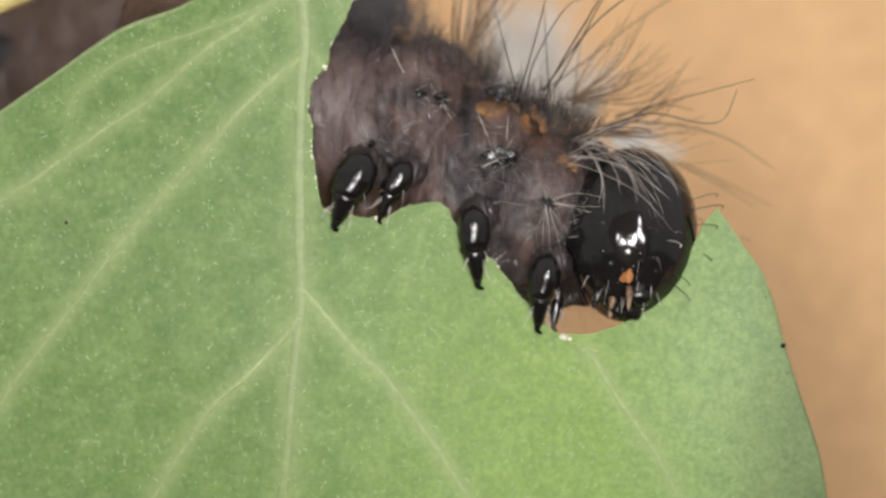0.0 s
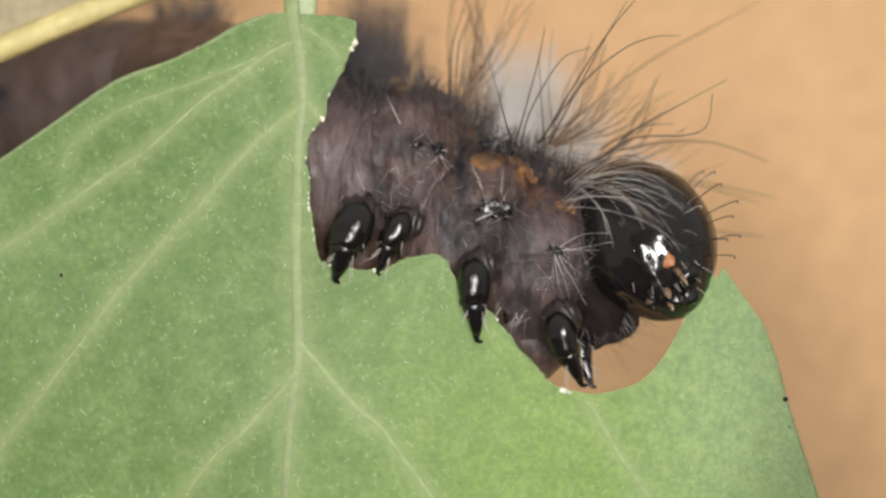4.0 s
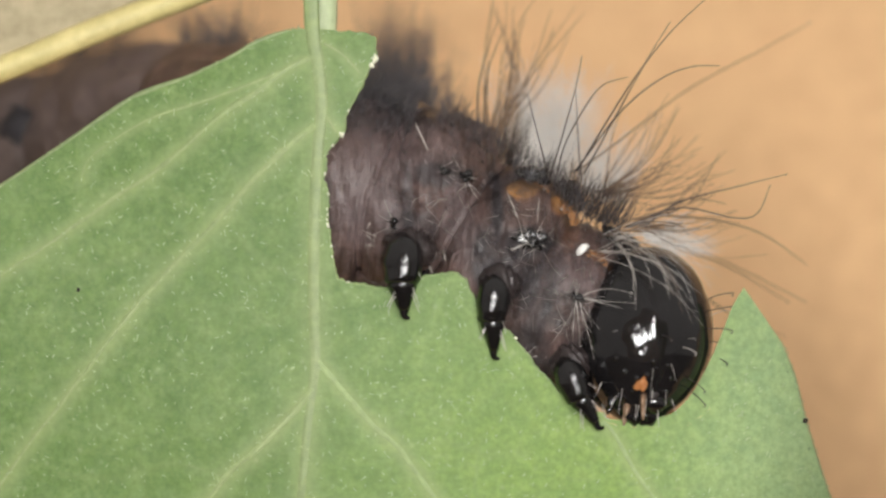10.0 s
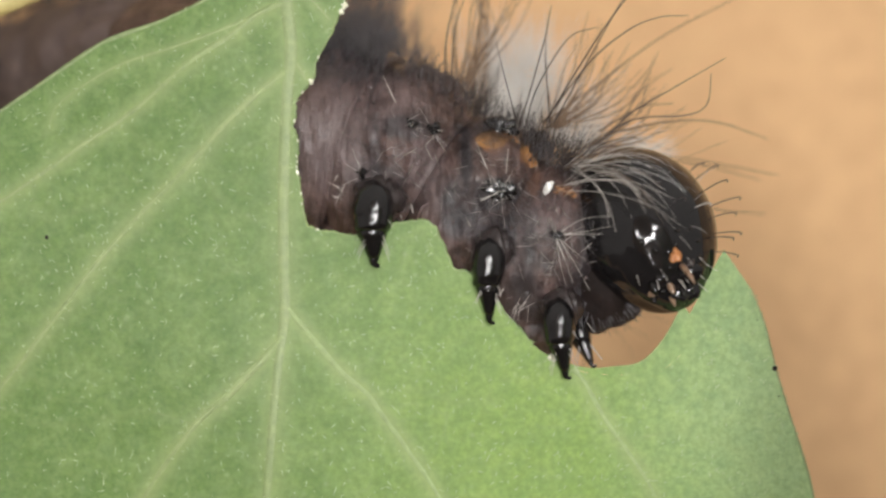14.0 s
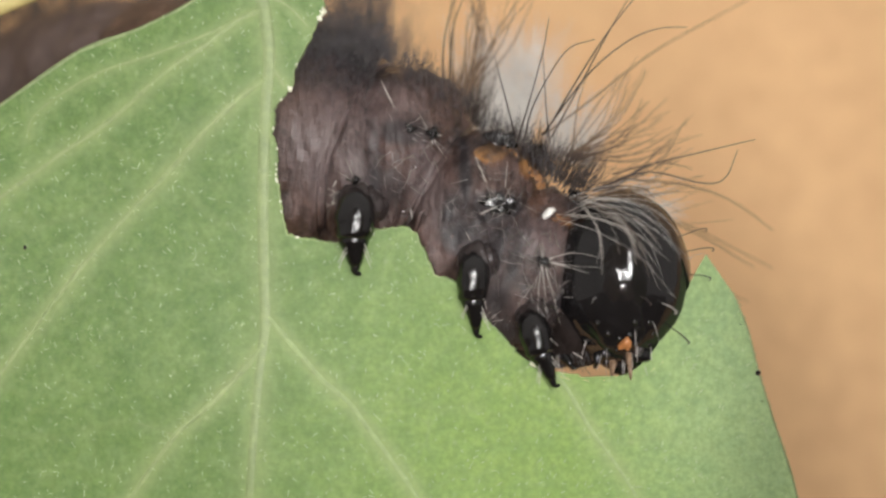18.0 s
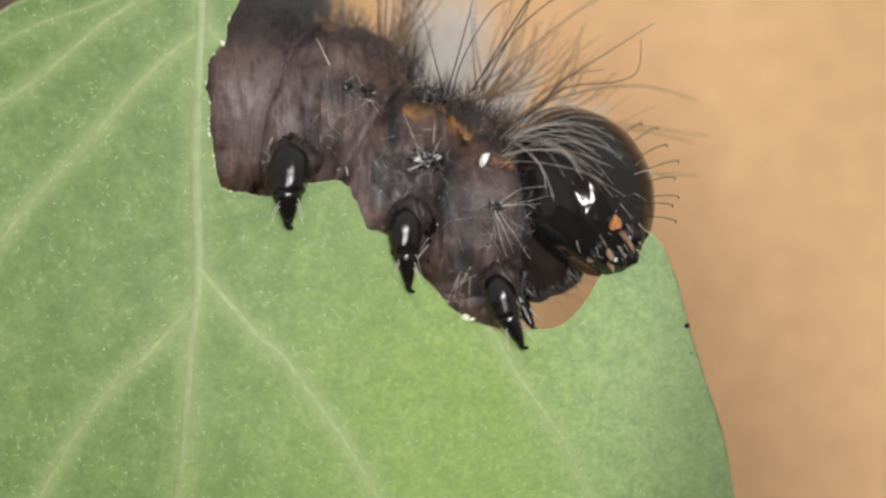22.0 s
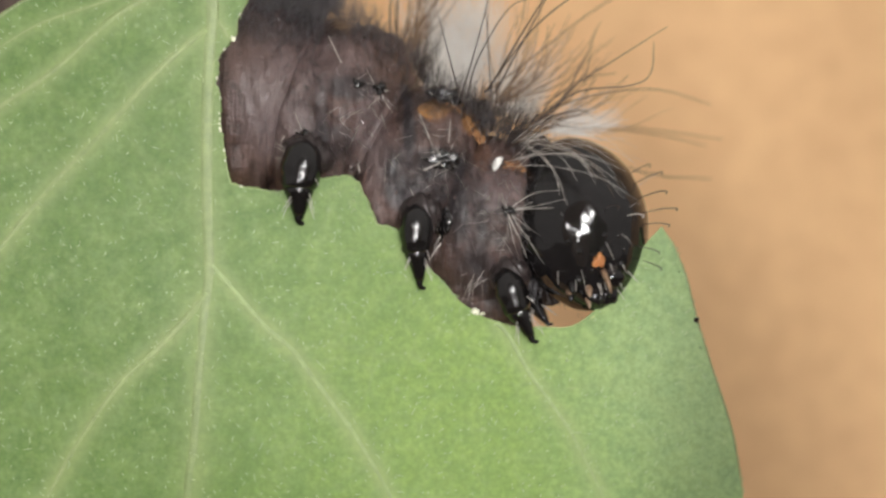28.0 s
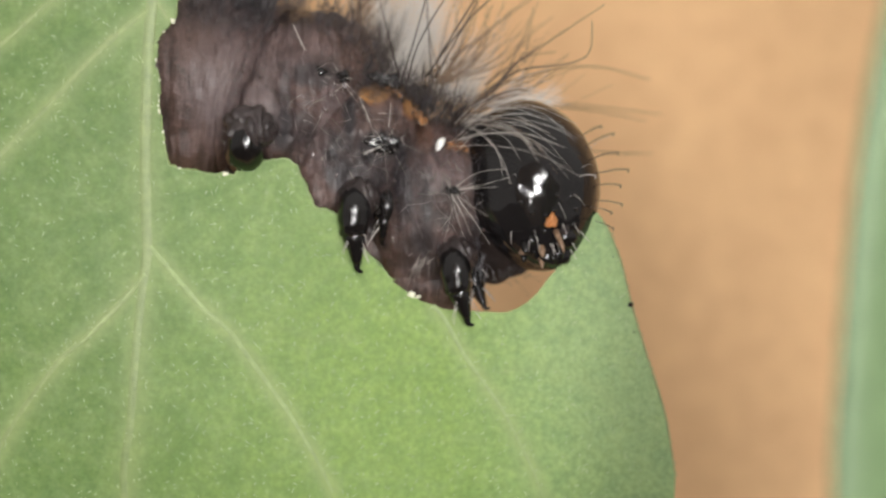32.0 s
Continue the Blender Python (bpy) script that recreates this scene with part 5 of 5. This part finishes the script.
RING_EIGHT = [
    (0, -35, -19, -18), (0.5, -32, -16, -17), (1, -28, -5, -18), (1.5, -28, -3, -19), (2, -32, -6, -19), (2.5, -31, -6, -21), (3, -29, -5, -17), (3.1, -29, -7, -17),
    (3.5, -34, -27, -8), (5.5, -11, 5, -1), (6, -7, 8, -2), (6.5, -8, 10, -5), (7, -12, 11, -6), (7.5, -8, 15, -8), (8, -7, 20, -12), (8.5, -7, 22, -12),
    (9, -11, 26, -16), (9.5, -15, 21, -15), (10, -15, 24, -18), (10.5, -18, 26, -22), (10.6, -17, 25, -22), (10.8, -15, 12, -6), (11, -13, 0, 4), (11.5, -20, -2, 3),
    (12, -10, -6, 2), (12.5, 4, -2, 4), (13, 0, 0, 0), (13.5, -14, 4, -3), (14, -10, 5, -2), (14.5, 2, 16, -4), (16.5, 8, 30, -14), (17, 12, 36, -16),
    (17.5, 11, 41, -18), (18, 10, 43, -19), (18.5, 9, 38, -20), (19, 14, 34, -15), (19.2, 4, 16, -6), (19.5, 1, 9, -1), (20, 14, 14, -3), (20.5, 21, 19, 2),
    (21, 27, 22, 2), (21.5, 33, 27, 2), (22, 33, 26, 0), (22.5, 32, 31, -1), (23, 29, 29, -1), (23.5, 28, 32, -3), (24, 35, 42, -6), (24.5, 37, 41, -5),
    (25, 31, 42, -6), (25.5, 28, 43, -6), (27.5, 32, 49, -6), (28, 38, 42, 0), (28.2, 30, 32, 8), (28.5, 26, 24, 12), (29, 41, 26, 7), (29.5, 41, 30, 6),
    (30, 39, 33, 6), (30.5, 50, 36, 5), (31, 55, 37, 4), (31.5, 58, 41, 1), (32, 49, 35, 2),
]
# head: seconds, centre across and down, antenna across and down from it, on the leaf's drawing plane
HEADROWS = [
    (0.0, 1142, 484, -14, 74), (0.5, 1139, 487, -13, 83), (1.0, 1135, 490, -16, 97), (1.5, 1129, 492, -22, 106),
    (2.0, 1124, 492, -33, 109), (2.5, 1127, 489, -40, 106), (3.0, 1136, 486, -33, 96), (3.2, 1160, 434, 13, 23),
    (3.5, 1171, 404, 27, 21), (5.5, 1184, 429, 21, 71), (6.0, 1177, 453, 19, 69), (6.5, 1174, 467, 13, 74),
    (7.0, 1169, 476, 10, 77), (7.5, 1162, 489, 10, 74), (8.0, 1158, 500, 10, 78), (8.5, 1154, 510, 8, 82),
    (9.0, 1147, 524, 1, 81), (9.5, 1139, 531, -8, 80), (10.0, 1132, 536, -14, 79), (10.5, 1127, 546, -16, 77),
    (10.8, 1153, 457, 44, 61), (11.0, 1180, 408, 35, 23), (11.5, 1198, 405, 37, 16), (12.0, 1217, 404, 31, 23),
    (12.5, 1227, 406, 22, 38), (13.0, 1220, 415, 22, 47), (13.5, 1201, 428, 32, 47), (14.0, 1190, 443, 39, 46),
    (14.5, 1194, 453, 48, 54), (16.5, 1191, 481, -3, 96), (17.0, 1185, 493, 8, 102), (17.5, 1181, 510, 7, 108),
    (18.0, 1177, 524, -1, 105), (18.5, 1178, 526, -6, 92), (19.0, 1189, 524, -1, 62), (19.2, 1208, 445, 36, 44),
    (19.5, 1224, 425, 34, 15), (20.0, 1235, 432, 32, 4), (20.5, 1237, 439, 28, 10), (21.0, 1236, 437, 30, 25),
    (21.5, 1237, 441, 35, 40), (22.0, 1236, 448, 39, 49), (22.5, 1236, 453, 34, 55), (23.0, 1232, 464, 27, 57),
    (23.5, 1222, 482, 33, 56), (24.0, 1218, 494, 34, 63), (24.5, 1216, 493, 25, 77), (25.0, 1209, 492, 21, 86),
    (25.5, 1201, 501, 24, 87), (27.5, 1191, 551, -13, 80), (28.0, 1208, 514, 22, 62), (28.2, 1216, 444, 47, 26),
    (28.4, 1218, 419, 45, 12), (28.6, 1232, 409, 48, 18), (29.0, 1256, 417, 48, 35), (29.5, 1252, 431, 47, 46),
    (30.0, 1248, 440, 50, 46), (30.5, 1248, 447, 51, 48), (31.0, 1250, 453, 48, 54), (31.2, 1249, 459, 46, 60),
    (31.4, 1244, 464, 46, 64), (31.6, 1237, 465, 39, 71), (31.8, 1234, 466, 29, 74), (32.0, 1237, 472, 24, 63),
]
# bites: seconds, strip from, strip to, first and last place along the edge
BITES = [(0.2, 3.0, 0.0, 0.07, 0.62, 0.0), (3.6, 10.4, 0.07, 0.40, 1.0, 0.0), (11.2, 18.9, 0.40, 0.64, 1.0, 0.0), (19.7, 27.9, 0.64, 0.88, 1.0, 0.0), (28.6, 33.5, 0.88, 1.0, 0.0, 1.0)]


def at_time(rows, t):
    if t <= rows[0][0]:
        return rows[0][1:]
    for a, b in zip(rows, rows[1:]):
        if t <= b[0]:
            k = (t - a[0]) / (b[0] - a[0])
            k = k * k * (3 - 2 * k)
            return [u + (v - u) * k for u, v in zip(a[1:], b[1:])]
    return rows[-1][1:]


def unit(a, b, d=0.0):
    return Vector((a * S, d, -b * S)) * MM


def body_shift(t):
    a, b = at_time(BODY, t)
    return unit(a, b)


# the legs of the first two pairs step forward once
HIP_FORE = [(0, -44, -38), (5.4, -44, -38), (6.3, 0, 0), (14.5, 2, 1), (23, 8, 4), (31, 12, 6), (32, 20, 8)]
HIP_FAR = [(0, 0, 0, 0), (5.4, 0, 0, 0), (6.1, 6, 2, 1.5), (32, 12, 6, 1.5)]
HIP = [(0, -4, -6), (5.5, 0, 0), (13.3, 0, 0), (14.0, 46, 8), (16.5, 50, 24), (25, 50, 30), (32, 52, 32)]
RING_ROWS = {6: RING_SIX, 7: RING_SEVEN, 8: RING_EIGHT}
PIVOT = P(1036, 402, 1.4) - HOME


def ring_shift(i, t):
    """How far a ring lies from its rest place in the world."""
    if i not in RING_ROWS:
        return body_shift(t)
    return unit(*at_time(RING_ROWS[i], t)[:2])


def ring_pose(i, t):
    """A ring's pose in the caterpillar's space."""
    lean = at_time(RING_ROWS[i], t)[2] if i == 8 else 0.0
    return Matrix.Translation(ring_shift(i, t) - body_shift(t) + PIVOT) @ Matrix.Rotation(radians(-lean), 4, "Y") @ Matrix.Translation(-PIVOT)


def head_pose(t):
    """The head's pose in the caterpillar's space: part of the swing is a roll, the rest a turn and a nod that bring the antenna to its place."""
    a, b, oa, ob = at_time(HEADROWS, t)
    roll = Matrix.Rotation(-0.5 * math.atan2(oa, ob), 4, "Y")
    mark = on_head(8, 128) / (S * MM)
    best = None
    for yaw in range(-45, 46, 5):
        for nod in range(-50, 31, 5):
            m = roll @ Matrix.Rotation(radians(yaw), 4, "Z") @ Matrix.Rotation(radians(nod), 4, "X")
            q = m @ mark
            miss = (q.x - oa) ** 2 + (-q.z - ob) ** 2 + 0.25 * (yaw * yaw + nod * nod)
            if best is None or miss < best[0]:
                best = (miss, m)
    return Matrix.Translation(P(a, b, 0.75) - HOME - body_shift(t)) @ best[1]


def motions():
    walk(caterpillar, [(t, Matrix.Translation(HOME + unit(a, b))) for t, a, b in BODY])
    times = sorted({r[0] for r in HEADROWS} | {0, 32.0})
    walk(head, [(t, head_pose(t)) for t in times])
    for i, rows in RING_ROWS.items():
        walk(bodies[i], [(t, ring_pose(i, t)) for t in sorted({r[0] for r in rows} | {r[0] for r in BODY})])
    # the egg lies under a fold of skin until the fold opens
    walk(egg, [(t, Matrix.Translation((0, d * MM, 0))) for t, d in ((0, 0.45), (3.6, 0.45), (5.3, 0.0), (32.0, 0.0))])
    for leg, root, ln, tips in legs:
        rows = []
        ring = 6 if root[0] < 800 else 7 if root[0] < 980 else 8
        for t in sorted({r[0] for r in tips} | {r[0] for r in BODY} | {r[0] for r in (HIP if ring == 7 else (HIP_FORE if root[0] < 720 else HIP_FAR) if ring == 6 else RING_ROWS[ring])}):
            step = unit(*at_time(HIP, t)) if ring == 7 else ring_shift(8, t) + unit(1.5 * at_time(RING_EIGHT, t)[2], 0) if ring == 8 else unit(*at_time(HIP_FORE, t)) if root[0] < 720 else unit(*at_time(HIP_FAR, t))
            base = P(*root) + step - body_shift(t)
            to = P(*at_time(tips, t)) - body_shift(t)
            turn = Vector((0.06, 0, -1)).rotation_difference(to - base)
            stretch = (to - base) - (to - base).normalized() * ln * S * MM
            rows.append((t, Matrix.Translation(base + stretch * 0.8 - HOME) @ turn.to_matrix().to_4x4()))
        walk(leg, rows)
    for t0, t1, k0, k1, s0, s1 in BITES:
        outer, inner = eaten_edge(k0), eaten_edge(k1)
        pieces = max(2, round(12 * abs(s0 - s1)))
        def along(line, s):
            u = s * (len(line) - 1)
            k = min(int(u), len(line) - 2)
            return (line[k][0] + (line[k + 1][0] - line[k][0]) * (u - k), line[k][1] + (line[k + 1][1] - line[k][1]) * (u - k))
        for n in range(pieces):
            sa, sb = s0 + (s1 - s0) * n / pieces, s0 + (s1 - s0) * (n + 1) / pieces
            t = t0 + (t1 - t0) * (n + 0.6) / pieces
            if t % 1.0 > 0.65:  # a bite is torn off in one quick tug
                t -= 0.3
            elif t % 1.0 < 0.1:
                t += 0.15
            ring = [along(outer, sa + (sb - sa) * q / 6) for q in range(7)] + [along(inner, sb + (sa - sb) * q / 6) for q in range(7)]
            line = []
            for p in ring:
                if not line or math.hypot(p[0] - line[-1][0], p[1] - line[-1][1]) > 0.5:
                    line.append(p)
            mid = Vector((sum(p[0] for p in line) / len(line), sum(p[1] for p in line) / len(line)))
            ob = blade("leaf_bite", line, LEAF, leaf, 0.22, 9, "", None, False)
            centre = P(mid.x, mid.y, 0)
            rows = [(0, Matrix())]
            if t < 31.6:
                mouth = HOME + body_shift(t + 0.2) + head_pose(t + 0.2).translation + Vector((0, 0.0003, 0))
                gut = P(880, 420, 2.4) + body_shift(16)
                rows.append((t, Matrix()))
                for when, place in ((t + 0.2, mouth), (t + 1.0, P(1040, 470, 2.2) + body_shift(t)), (t + 1.6, gut), (max(32.0, t + 2), gut)):
                    rows.append((when, Matrix.Translation(place - centre)))
            else:
                rows.append((32.0, Matrix()))
            walk(ob, rows)


motions()
